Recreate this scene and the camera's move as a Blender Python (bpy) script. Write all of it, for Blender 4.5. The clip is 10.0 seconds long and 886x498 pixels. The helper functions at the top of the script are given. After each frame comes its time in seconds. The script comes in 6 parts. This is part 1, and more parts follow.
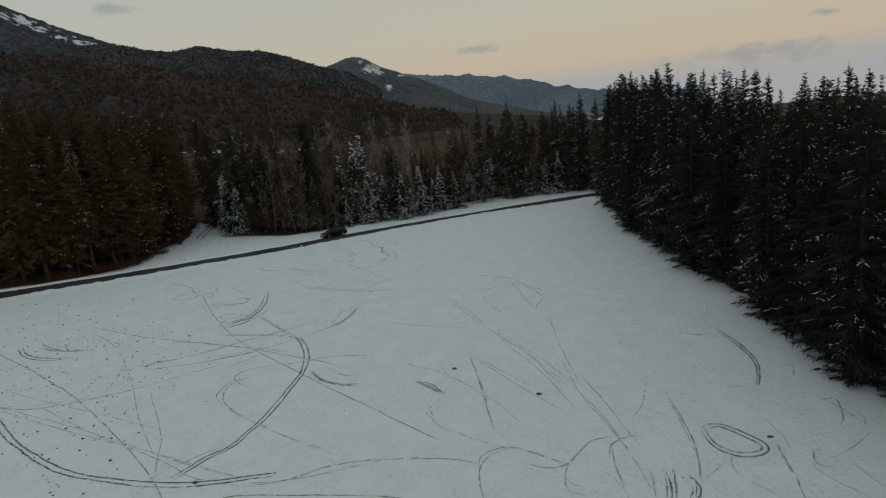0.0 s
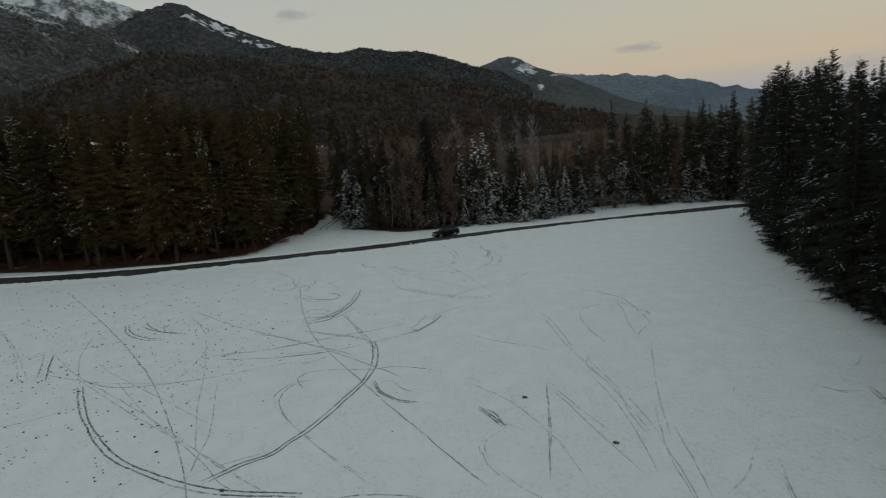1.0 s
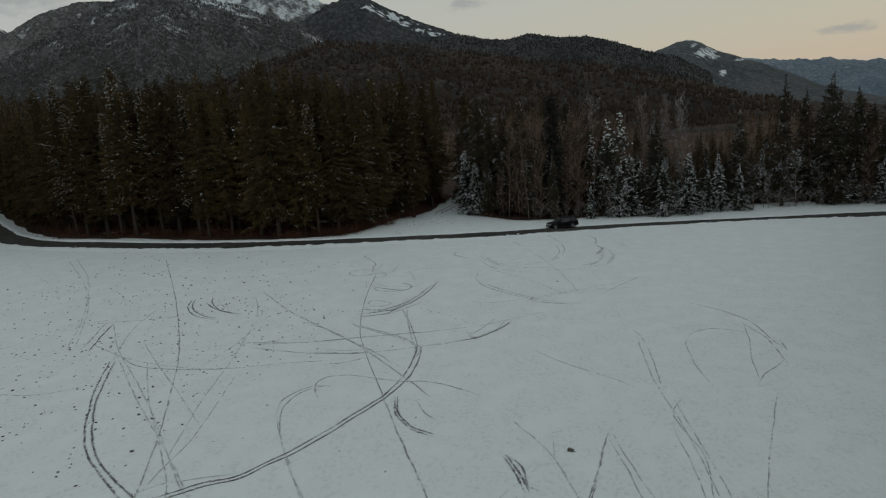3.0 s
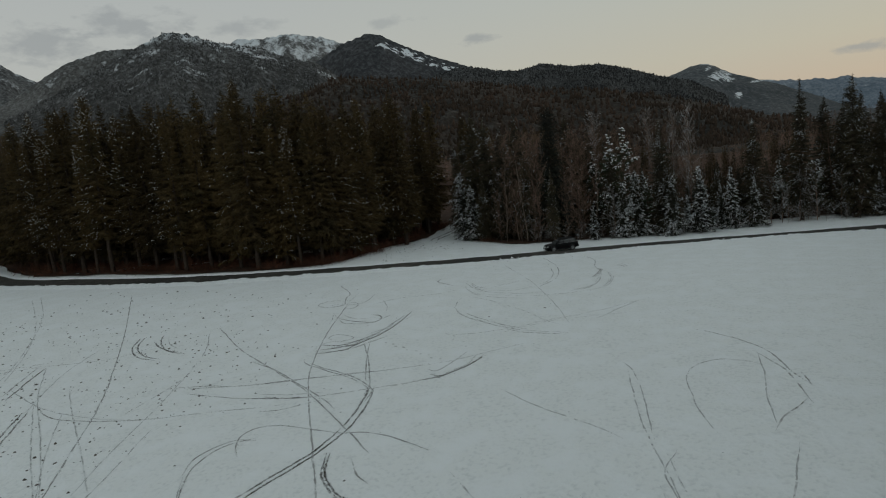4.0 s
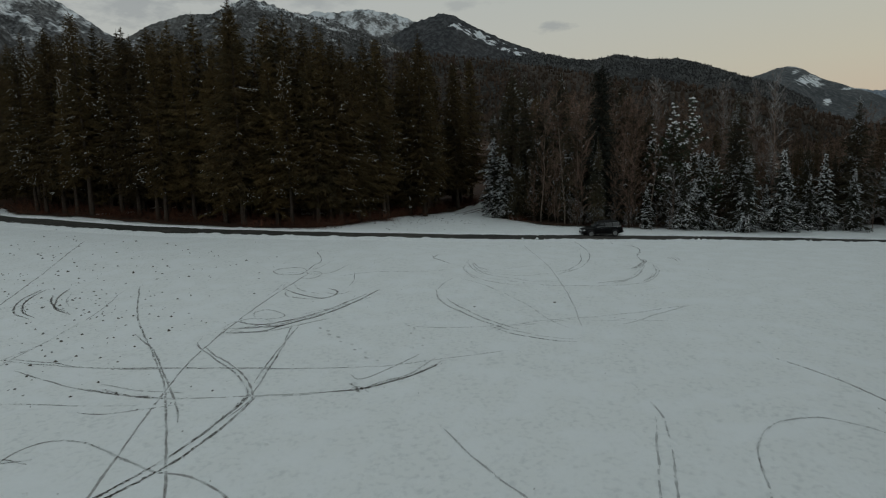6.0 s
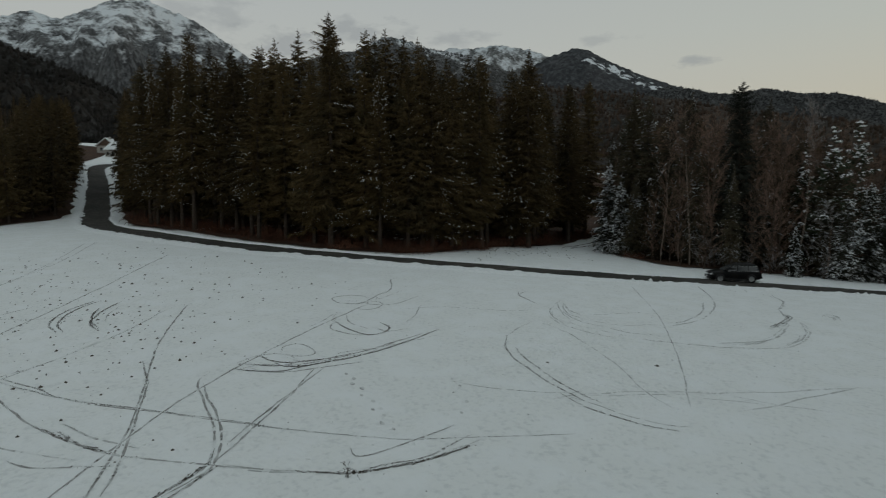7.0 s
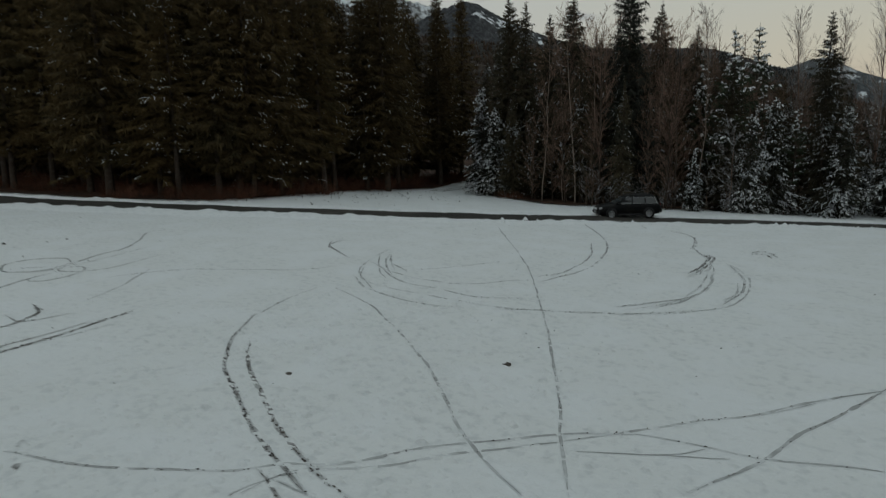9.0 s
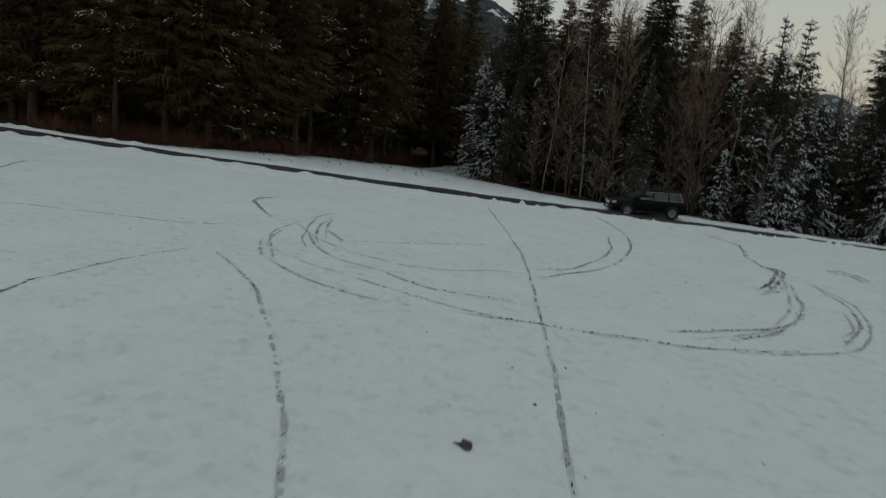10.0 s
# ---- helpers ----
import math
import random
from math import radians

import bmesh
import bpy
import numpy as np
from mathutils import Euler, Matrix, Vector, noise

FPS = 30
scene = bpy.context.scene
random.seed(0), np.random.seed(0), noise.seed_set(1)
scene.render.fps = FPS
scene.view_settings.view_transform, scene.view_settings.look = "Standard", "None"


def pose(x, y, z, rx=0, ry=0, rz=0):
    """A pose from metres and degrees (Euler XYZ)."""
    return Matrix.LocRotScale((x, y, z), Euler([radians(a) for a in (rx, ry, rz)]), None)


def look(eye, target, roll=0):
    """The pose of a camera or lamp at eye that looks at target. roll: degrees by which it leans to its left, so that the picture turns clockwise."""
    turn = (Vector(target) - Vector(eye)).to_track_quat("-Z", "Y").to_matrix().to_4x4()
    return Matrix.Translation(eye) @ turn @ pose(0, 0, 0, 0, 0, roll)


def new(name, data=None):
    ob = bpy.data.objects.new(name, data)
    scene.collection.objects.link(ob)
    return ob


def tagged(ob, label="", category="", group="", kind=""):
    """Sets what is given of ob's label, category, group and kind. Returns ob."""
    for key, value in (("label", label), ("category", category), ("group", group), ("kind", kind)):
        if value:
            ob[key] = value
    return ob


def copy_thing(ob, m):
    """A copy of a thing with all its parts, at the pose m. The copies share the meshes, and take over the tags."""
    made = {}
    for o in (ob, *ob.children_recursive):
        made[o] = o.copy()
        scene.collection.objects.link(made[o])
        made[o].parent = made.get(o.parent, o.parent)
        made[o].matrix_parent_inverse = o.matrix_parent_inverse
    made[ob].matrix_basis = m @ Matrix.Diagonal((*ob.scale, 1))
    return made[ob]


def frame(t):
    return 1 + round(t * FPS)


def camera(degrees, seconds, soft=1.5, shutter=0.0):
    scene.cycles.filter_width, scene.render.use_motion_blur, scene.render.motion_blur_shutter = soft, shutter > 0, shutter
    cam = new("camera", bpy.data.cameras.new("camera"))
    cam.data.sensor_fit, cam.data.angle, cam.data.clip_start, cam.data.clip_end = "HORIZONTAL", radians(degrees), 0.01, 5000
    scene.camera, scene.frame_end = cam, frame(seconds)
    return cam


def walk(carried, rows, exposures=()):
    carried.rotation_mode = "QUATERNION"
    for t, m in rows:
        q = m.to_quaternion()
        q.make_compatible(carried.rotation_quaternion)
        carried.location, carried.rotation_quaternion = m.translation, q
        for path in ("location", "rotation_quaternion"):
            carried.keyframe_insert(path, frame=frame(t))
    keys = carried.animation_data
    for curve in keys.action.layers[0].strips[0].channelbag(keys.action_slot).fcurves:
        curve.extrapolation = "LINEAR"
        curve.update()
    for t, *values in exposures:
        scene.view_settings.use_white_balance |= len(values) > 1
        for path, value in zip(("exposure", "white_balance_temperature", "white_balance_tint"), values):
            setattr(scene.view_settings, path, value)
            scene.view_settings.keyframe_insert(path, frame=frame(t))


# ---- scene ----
# the camera and its flight: t, x, y, z, yaw, pitch, lean to the right
cam = camera(72.0, 10.0, soft=1.1, shutter=0.25)
ROWS = [
    (0.0, -6.15, 15.99, 19.59, -2.22, -12.90, 6.17),
    (0.5, -3.37, 18.37, 19.30, 3.39, -12.74, 4.89),
    (1.0, -1.38, 21.60, 18.52, 11.37, -11.57, 5.35),
    (1.5, 0.20, 24.58, 17.76, 19.58, -12.42, 7.85),
    (2.0, 1.54, 27.26, 17.36, 23.38, -12.84, 9.02),
    (2.5, 2.40, 29.78, 16.93, 24.85, -12.75, 5.39),
    (2.7, 2.59, 30.99, 16.67, 26.05, -12.39, 4.59),
    (3.8, 3.88, 39.38, 14.28, 26.94, -8.90, 4.69),
    (4.0, 3.93, 40.73, 13.89, 27.97, -8.28, 6.45),
    (4.5, 3.80, 44.37, 12.86, 29.10, -8.34, 5.68),
    (5.0, 3.29, 48.32, 11.73, 26.91, -8.60, 7.25),
    (5.5, 2.49, 51.76, 10.81, 28.05, -10.43, 4.59),
    (5.7, 2.11, 53.06, 10.43, 30.58, -10.07, 3.33),
    (6.8, -0.04, 61.86, 8.96, 39.89, -6.72, -0.42),
    (7.0, -0.52, 63.18, 8.76, 44.67, -6.05, 0.13),
    (7.5, -1.17, 67.14, 8.08, 46.88, -6.19, -0.38),
    (8.0, -2.88, 70.76, 7.45, 38.35, -4.64, -3.77),
    (8.5, -4.48, 74.55, 6.52, 36.58, -5.87, -0.33),
    (9.0, -6.27, 77.94, 5.50, 35.15, -10.02, 1.23),
    (9.5, -8.16, 81.38, 4.35, 33.77, -14.55, -1.45),
    (10.0, -9.96, 84.84, 3.44, 34.18, -10.54, -5.15),
]
walk(cam, [(t, pose(x, y, z, 90 + pitch, 0, yaw) @ pose(0, 0, 0, 0, 0, -lean)) for t, x, y, z, yaw, pitch, lean in ROWS],
     exposures=[(0.0, 0.0), (10.0, 0.0)])

# ---- sky and sun ----
world = bpy.data.worlds.new("dusk_sky")
scene.world = world
world.use_nodes = True
wt = world.node_tree
wt.nodes.clear()


def wnode(kind, **values):
    n = wt.nodes.new(kind)
    for key, value in values.items():
        n.inputs[key].default_value = value
    return n


def wramp(source, stops):
    n = wt.nodes.new("ShaderNodeValToRGB")
    while len(n.color_ramp.elements) < len(stops):
        n.color_ramp.elements.new(0.5)
    for e, (at, colour) in zip(n.color_ramp.elements, stops):
        e.position, e.color = at, (*colour, 1)
    wt.links.new(source, n.inputs[0])
    return n.outputs[0]


def wmath(op, a, b):
    n = wt.nodes.new("ShaderNodeMath")
    n.operation = op
    for socket, v in zip(n.inputs, (a, b)):
        if isinstance(v, (int, float)):
            socket.default_value = v
        else:
            wt.links.new(v, socket)
    return n.outputs[0]


def wmix(fac, a, b):
    n = wt.nodes.new("ShaderNodeMix")
    n.data_type = "RGBA"
    for socket, v in ((n.inputs[0], fac), (n.inputs[6], a), (n.inputs[7], b)):
        if isinstance(v, (int, float)):
            socket.default_value = v
        elif isinstance(v, tuple):
            socket.default_value = (*v, 1)
        else:
            wt.links.new(v, socket)
    return n.outputs[2]


SUN_AZ, SUN_EL = 26.0, -4.0
nishita = wt.nodes.new("ShaderNodeTexSky")
nishita.sky_type, nishita.sun_disc = "NISHITA", False
nishita.sun_elevation, nishita.sun_rotation = radians(SUN_EL), radians(SUN_AZ)
nishita.air_density, nishita.dust_density = 1.0, 0.6
coord = wt.nodes.new("ShaderNodeTexCoord").outputs["Generated"]
split = wt.nodes.new("ShaderNodeSeparateXYZ")
wt.links.new(coord, split.inputs[0])
toward = wmath("ADD", wmath("MULTIPLY", split.outputs[0], math.sin(radians(SUN_AZ))), wmath("MULTIPLY", split.outputs[1], math.cos(radians(SUN_AZ))))
# a thin high veil of cloud: warm low towards the set sun, pale grey elsewhere
warm = wramp(split.outputs[2], [(0.0, (0.32, 0.33, 0.34)), (0.022, (0.35, 0.342, 0.325)), (0.05, (0.455, 0.38, 0.287)), (0.11, (0.437, 0.41, 0.322)), (0.22, (0.39, 0.41, 0.365)), (0.5, (0.325, 0.366, 0.37)), (1.0, (0.308, 0.36, 0.368))])
cool = wramp(split.outputs[2], [(0.0, (0.33, 0.34, 0.325)), (0.10, (0.395, 0.40, 0.37)), (0.17, (0.39, 0.405, 0.385)), (0.28, (0.36, 0.385, 0.38)), (0.5, (0.32, 0.362, 0.366)), (1.0, (0.308, 0.36, 0.368))])
glow = wramp(toward, [(0.35, (0, 0, 0)), (0.97, (1, 1, 1))])
veil = wmix(glow, cool, warm)
# torn grey clouds: azimuth to the left, elevation, half width and half height in degrees
azimuth = wmath("MULTIPLY", wmath("ARCTAN2", wmath("MULTIPLY", split.outputs[0], -1.0), split.outputs[1]), 57.3)
elevation = wmath("MULTIPLY", wmath("ARCSINE", split.outputs[2], 0.0), 57.3)
cm = wnode("ShaderNodeMapping", Scale=(1.0, 1.0, 2.4))
wt.links.new(coord, cm.inputs[0])
cn = wnode("ShaderNodeTexNoise", Scale=22.0, Detail=6.0, Roughness=0.6)
wt.links.new(cm.outputs[0], cn.inputs["Vector"])
torn = wmath("MULTIPLY", wmath("SUBTRACT", cn.outputs[0], 0.5), 3.4)


def wcloud(below, az, el, w, h, strength):
    u = wmath("DIVIDE", wmath("SUBTRACT", azimuth, az), w)
    v = wmath("DIVIDE", wmath("SUBTRACT", elevation, el), h)
    d = wmath("ADD", wmath("SQRT", wmath("ADD", wmath("MULTIPLY", u, u), wmath("MULTIPLY", v, v)), 0.0), torn)
    mask = wramp(d, [(0.25, (strength,) * 3), (1.0, (0, 0, 0))])
    return wmix(mask, below, (0.235, 0.255, 0.265))


for az, el, w, h, strength in ((22.9, 10.2, 1.6, 0.55, 0.6), (-7.3, 4.8, 1.7, 0.42, 0.6), (-34.5, 4.1, 1.3, 0.4, 0.7), (-30.0, 1.7, 6.5, 0.9, 0.6), (52.0, 13.4, 4.5, 1.5, 0.6), (58.5, 11.8, 4.0, 1.6, 0.6), (43.5, 13.0, 3.5, 0.8, 0.5), (31.0, 12.6, 2.5, 0.5, 0.4), (66.0, 14.5, 5.0, 1.8, 0.45)):
    veil = wcloud(veil, az, el, w, h, strength)
clear = wnode("ShaderNodeBackground", Strength=0.05)
thin = wnode("ShaderNodeBackground", Strength=1.13)
wt.links.new(nishita.outputs[0], clear.inputs[0])
wt.links.new(veil, thin.inputs[0])
both = wt.nodes.new("ShaderNodeAddShader")
wt.links.new(clear.outputs[0], both.inputs[0])
wt.links.new(thin.outputs[0], both.inputs[1])
wout = wt.nodes.new("ShaderNodeOutputWorld")
wt.links.new(both.outputs[0], wout.inputs[0])

sun = new("sun", bpy.data.lights.new("sun", "SUN"))
sun.data.energy, sun.data.angle, sun.data.color = 0.12, radians(14), (1.0, 0.9, 0.8)
sun.matrix_world = look((0, 0, 50), (-40 * math.sin(radians(SUN_AZ)), -40 * math.cos(radians(SUN_AZ)), 50 - 40 * math.tan(radians(9))))

# ---- materials ----


def material(name, colour, rough=0.8, spots=None, scale=4.0, amount=0.5, bump=0.0, bump_scale=20.0, metal=0.0, vary=0.0, spec=0.3, second=None, depth=0.0, frost=0.0):
    """A surface with two scales of variation: spots is its second colour, second a third one in large patches, vary its change of value from piece to piece, frost the share of pieces under hoar and snow."""
    m = bpy.data.materials.new(name)
    m.use_nodes = True
    t = m.node_tree
    b = t.nodes["Principled BSDF"]
    b.inputs["Roughness"].default_value, b.inputs["Metallic"].default_value = rough, metal
    b.inputs["Specular IOR Level"].default_value = spec
    co = t.nodes.new("ShaderNodeNewGeometry").outputs["Position"]

    def noise_of(s, detail=5.0):
        n = t.nodes.new("ShaderNodeTexNoise")
        n.inputs["Scale"].default_value, n.inputs["Detail"].default_value = s, detail
        t.links.new(co, n.inputs["Vector"])
        return n.outputs[0]

    def mix_of(fac, a, bb):
        n = t.nodes.new("ShaderNodeMix")
        n.data_type = "RGBA"
        for socket, v in ((n.inputs[0], fac), (n.inputs[6], a), (n.inputs[7], bb)):
            if isinstance(v, tuple):
                socket.default_value = (*v, 1)
            else:
                t.links.new(v, socket)
        return n.outputs[2]

    def step_of(v, lo, hi):
        n = t.nodes.new("ShaderNodeMapRange")
        n.inputs[1].default_value, n.inputs[2].default_value = lo, hi
        t.links.new(v, n.inputs[0])
        return n.outputs[0]

    out = tuple(colour)
    if spots:
        out = mix_of(step_of(noise_of(scale), 0.62 - 0.3 * amount, 0.8 - 0.3 * amount), out, tuple(spots))
    if second:
        out = mix_of(step_of(noise_of(scale * 0.13, 3.0), 0.45, 0.65), out, tuple(second))
    if vary:
        info = t.nodes.new("ShaderNodeObjectInfo").outputs["Random"]
        island = t.nodes.new("ShaderNodeNewGeometry").outputs["Random Per Island"]
        add = t.nodes.new("ShaderNodeMath")
        add.operation = "ADD"
        t.links.new(info, add.inputs[0])
        t.links.new(island, add.inputs[1])
        r = t.nodes.new("ShaderNodeMapRange")
        r.inputs[2].default_value, r.inputs[3].default_value, r.inputs[4].default_value = 2.0, 1 - vary, 1 + vary
        t.links.new(add.outputs[0], r.inputs[0])
        h = t.nodes.new("ShaderNodeHueSaturation")
        t.links.new(r.outputs[0], h.inputs["Value"])
        if isinstance(out, tuple):
            h.inputs["Color"].default_value = (*out, 1)
        else:
            t.links.new(out, h.inputs["Color"])
        out = h.outputs[0]
    if frost:
        pick = t.nodes.new("ShaderNodeNewGeometry").outputs["Random Per Island"]
        where = t.nodes.new("ShaderNodeMath")
        where.operation = "MULTIPLY_ADD"
        where.inputs[1].default_value = 1.6
        t.links.new(noise_of(0.55, 2.0), where.inputs[0])
        t.links.new(pick, where.inputs[2])
        out = mix_of(step_of(where.outputs[0], 1.86 - frost, 1.92 - frost), out, (0.66, 0.69, 0.72))
    if isinstance(out, tuple):
        b.inputs["Base Color"].default_value = (*out, 1)
    else:
        t.links.new(out, b.inputs["Base Color"])
    if bump:
        n = t.nodes.new("ShaderNodeBump")
        n.inputs["Strength"].default_value, n.inputs["Distance"].default_value = min(1.0, bump), depth or 0.05 * max(1.0, 2.6 / bump_scale)
        t.links.new(noise_of(bump_scale, 6.0), n.inputs["Height"])
        t.links.new(n.outputs[0], b.inputs["Normal"])
    return m


def mountain_material(name, forest, bare, snow_line, snow_amount, scale, fields=(), streak=0.45):
    """Wooded slopes with bare brown patches; snow in gullies and above the snow line, and snow fields at
    given azimuth and elevation, half width and half height, in degrees as seen from the meadow."""
    m = bpy.data.materials.new(name)
    m.use_nodes = True
    t = m.node_tree
    b = t.nodes["Principled BSDF"]
    b.inputs["Roughness"].default_value, b.inputs["Specular IOR Level"].default_value = 0.95, 0.05
    geo = t.nodes.new("ShaderNodeNewGeometry")
    sep = t.nodes.new("ShaderNodeSeparateXYZ")
    t.links.new(geo.outputs["Position"], sep.inputs[0])

    def noise_of(s, stretch=(1, 1, 1), detail=6.0):
        mp = t.nodes.new("ShaderNodeMapping")
        mp.inputs["Scale"].default_value = stretch
        t.links.new(geo.outputs["Position"], mp.inputs[0])
        n = t.nodes.new("ShaderNodeTexNoise")
        n.inputs["Scale"].default_value, n.inputs["Detail"].default_value, n.inputs["Roughness"].default_value = s, detail, 0.62
        t.links.new(mp.outputs[0], n.inputs["Vector"])
        return n.outputs[0]

    def calc(op, a, bb):
        n = t.nodes.new("ShaderNodeMath")
        n.operation = op
        for socket, v in zip(n.inputs, (a, bb)):
            if isinstance(v, (int, float)):
                socket.default_value = v
            else:
                t.links.new(v, socket)
        return n.outputs[0]

    def mix_of(fac, a, bb):
        n = t.nodes.new("ShaderNodeMix")
        n.data_type = "RGBA"
        for socket, v in ((n.inputs[0], fac), (n.inputs[6], a), (n.inputs[7], bb)):
            if isinstance(v, tuple):
                socket.default_value = (*v, 1)
            else:
                t.links.new(v, socket)
        return n.outputs[2]

    def step_of(v, lo, hi):
        n = t.nodes.new("ShaderNodeMapRange")
        n.inputs[1].default_value, n.inputs[2].default_value = lo, hi
        t.links.new(v, n.inputs[0])
        return n.outputs[0]

    ground = mix_of(step_of(noise_of(scale), 0.4, 0.62), forest, bare)
    ground = mix_of(step_of(noise_of(scale * 30, (1, 1, 0.5)), 0.42, 0.68), ground, tuple(0.7 * c for c in forest))
    high = step_of(sep.outputs[2], snow_line * 0.35, snow_line * 1.5)
    patch = calc("ADD", noise_of(scale * 2.2, (1, 1, streak)), calc("MULTIPLY", high, 0.5 * snow_amount))
    fine = calc("ADD", patch, calc("MULTIPLY", noise_of(scale * 12, (1, 1, streak)), 0.35))
    if fields:
        east = calc("SUBTRACT", sep.outputs[0], 0.0)
        north = calc("SUBTRACT", sep.outputs[1], 48.0)
        az = calc("MULTIPLY", calc("ARCTAN2", calc("MULTIPLY", east, -1.0), north), 57.3)
        far = calc("SQRT", calc("ADD", calc("MULTIPLY", east, east), calc("MULTIPLY", north, north)), 0.0)
        el = calc("MULTIPLY", calc("DIVIDE", calc("SUBTRACT", sep.outputs[2], 12.0), far), 57.3)
        torn = noise_of(scale * 8, (1, 1, 0.7))
        for a, e, w, h in fields:
            u, v = calc("DIVIDE", calc("SUBTRACT", az, a), w), calc("DIVIDE", calc("SUBTRACT", el, e), h)
            near = calc("SUBTRACT", 1.0, calc("SQRT", calc("ADD", calc("MULTIPLY", u, u), calc("MULTIPLY", v, v)), 0.0))
            fine = calc("ADD", fine, calc("MULTIPLY", calc("MAXIMUM", near, 0.0), calc("SUBTRACT", calc("MULTIPLY", torn, 5.0), 2.1)))
    dust = calc("MULTIPLY", step_of(calc("ADD", noise_of(scale * 14, (1, 1, 0.35)), calc("MULTIPLY", high, 0.2)), 0.5, 0.8), 0.36 * snow_amount)
    ground = mix_of(dust, ground, (0.55, 0.57, 0.59))
    mask = step_of(fine, 1.13 - 0.3 * snow_amount, 1.28 - 0.3 * snow_amount)
    t.links.new(mix_of(mask, ground, (0.72, 0.75, 0.78)), b.inputs["Base Color"])
    bp = t.nodes.new("ShaderNodeBump")
    bp.inputs["Strength"].default_value, bp.inputs["Distance"].default_value = 0.8, 4.0
    t.links.new(noise_of(scale * 28), bp.inputs["Height"])
    t.links.new(bp.outputs[0], b.inputs["Normal"])
    return m


# the meadow's darker spots paint the shade of small dimples into the snow
SNOW = material("snow", (0.81, 0.825, 0.825), 0.75, (0.70, 0.718, 0.725), 4.2, 0.36, bump=0.9, bump_scale=4.2, depth=0.10, spec=0.25, second=(0.83, 0.848, 0.86))
SNOW_CLUMP = material("snow_clump", (0.82, 0.835, 0.845), 0.7, (0.74, 0.76, 0.775), 3.0, 0.5, bump=0.4, bump_scale=9, spec=0.25)
SNOW_PRESSED = material("pressed_snow", (0.26, 0.255, 0.25), 0.7, (0.66, 0.675, 0.68), 2.2, 0.7, bump=0.8, bump_scale=14, spec=0.25)
# grey of the next two also carries the soft shade inside tyre ruts
SNOW_WORN = material("worn_snow", (0.34, 0.335, 0.33), 0.7, (0.62, 0.635, 0.64), 1.6, 0.6, bump=0.8, bump_scale=14, spec=0.25)
SNOW_FAINT = material("rut_shade_snow", (0.42, 0.425, 0.425), 0.7, (0.70, 0.715, 0.725), 1.6, 0.6, bump=0.8, bump_scale=14, spec=0.25)
MUD = material("mud", (0.065, 0.054, 0.045), 0.85, (0.11, 0.096, 0.082), 5.0, 0.4, bump=0.6, bump_scale=25, vary=0.5)
ASPHALT = material("asphalt", (0.046, 0.042, 0.037), 0.85, (0.078, 0.071, 0.062), 0.9, 0.5, bump=0.5, bump_scale=35, second=(0.034, 0.032, 0.029), spec=0.2)
LITTER = material("leaf_litter", (0.078, 0.043, 0.029), 0.95, (0.04, 0.028, 0.022), 1.1, 0.5, bump=1.0, bump_scale=6, second=(0.055, 0.034, 0.025), spec=0.1)
NEEDLES = material("spruce_needles", (0.073, 0.049, 0.019), 0.75, (0.046, 0.035, 0.015), 0.35, 0.45, vary=0.75, spec=0.2)
NEEDLES_COLD = material("plantation_needles", (0.019, 0.021, 0.016), 0.75, (0.028, 0.028, 0.019), 0.5, 0.4, vary=0.7, spec=0.2)
NEEDLES_HOAR = material("hoary_needles", (0.054, 0.044, 0.026), 0.75, (0.026, 0.027, 0.019), 0.5, 0.4, vary=0.6, spec=0.2, frost=0.04)
NEEDLES_SNOWY = material("snowy_needles", (0.034, 0.033, 0.023), 0.75, (0.024, 0.026, 0.019), 0.5, 0.4, vary=0.6, spec=0.2, frost=0.20)
NEEDLES_PINE = material("pine_needles", (0.040, 0.052, 0.030), 0.75, (0.05, 0.05, 0.03), 0.9, 0.4, vary=0.3, spec=0.2)
BARK = material("spruce_bark", (0.055, 0.041, 0.032), 0.95, (0.085, 0.07, 0.058), 3.0, 0.4, bump=0.8, bump_scale=14, vary=0.25, spec=0.1)
BIRCH_BARK = material("birch_bark", (0.27, 0.22, 0.18), 0.85, (0.09, 0.07, 0.06), 3.5, 0.4, bump=0.5, bump_scale=12, vary=0.15, spec=0.15)
TWIG = material("bare_twigs", (0.235, 0.155, 0.118), 0.9, (0.095, 0.066, 0.052), 2.0, 0.5, vary=0.45, spec=0.1)
TWIG_FROST = material("frosted_twigs", (0.26, 0.24, 0.23), 0.85, (0.55, 0.57, 0.60), 0.9, 0.45, vary=0.25, spec=0.15)
SHRUB = material("dry_shrub", (0.125, 0.055, 0.034), 0.95, (0.07, 0.042, 0.031), 1.2, 0.5, vary=0.7, spec=0.1)
HILL_TREE = material("hill_trees", (0.060, 0.045, 0.035), 0.95, (0.092, 0.063, 0.048), 0.02, 0.5, vary=0.4, spec=0.05)
DARK_TREE = material("bend_hill_trees", (0.030, 0.028, 0.026), 0.95, (0.046, 0.040, 0.036), 0.02, 0.4, vary=0.4, spec=0.05)
# distant woods: both tree colours are greyed and lightened to paint in haze
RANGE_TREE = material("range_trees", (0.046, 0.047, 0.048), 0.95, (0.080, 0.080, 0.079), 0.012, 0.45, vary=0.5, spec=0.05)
GREY_TREE = material("hazed_frosty_trees", (0.062, 0.061, 0.060), 0.95, (0.125, 0.124, 0.122), 0.012, 0.45, vary=0.6, spec=0.05)

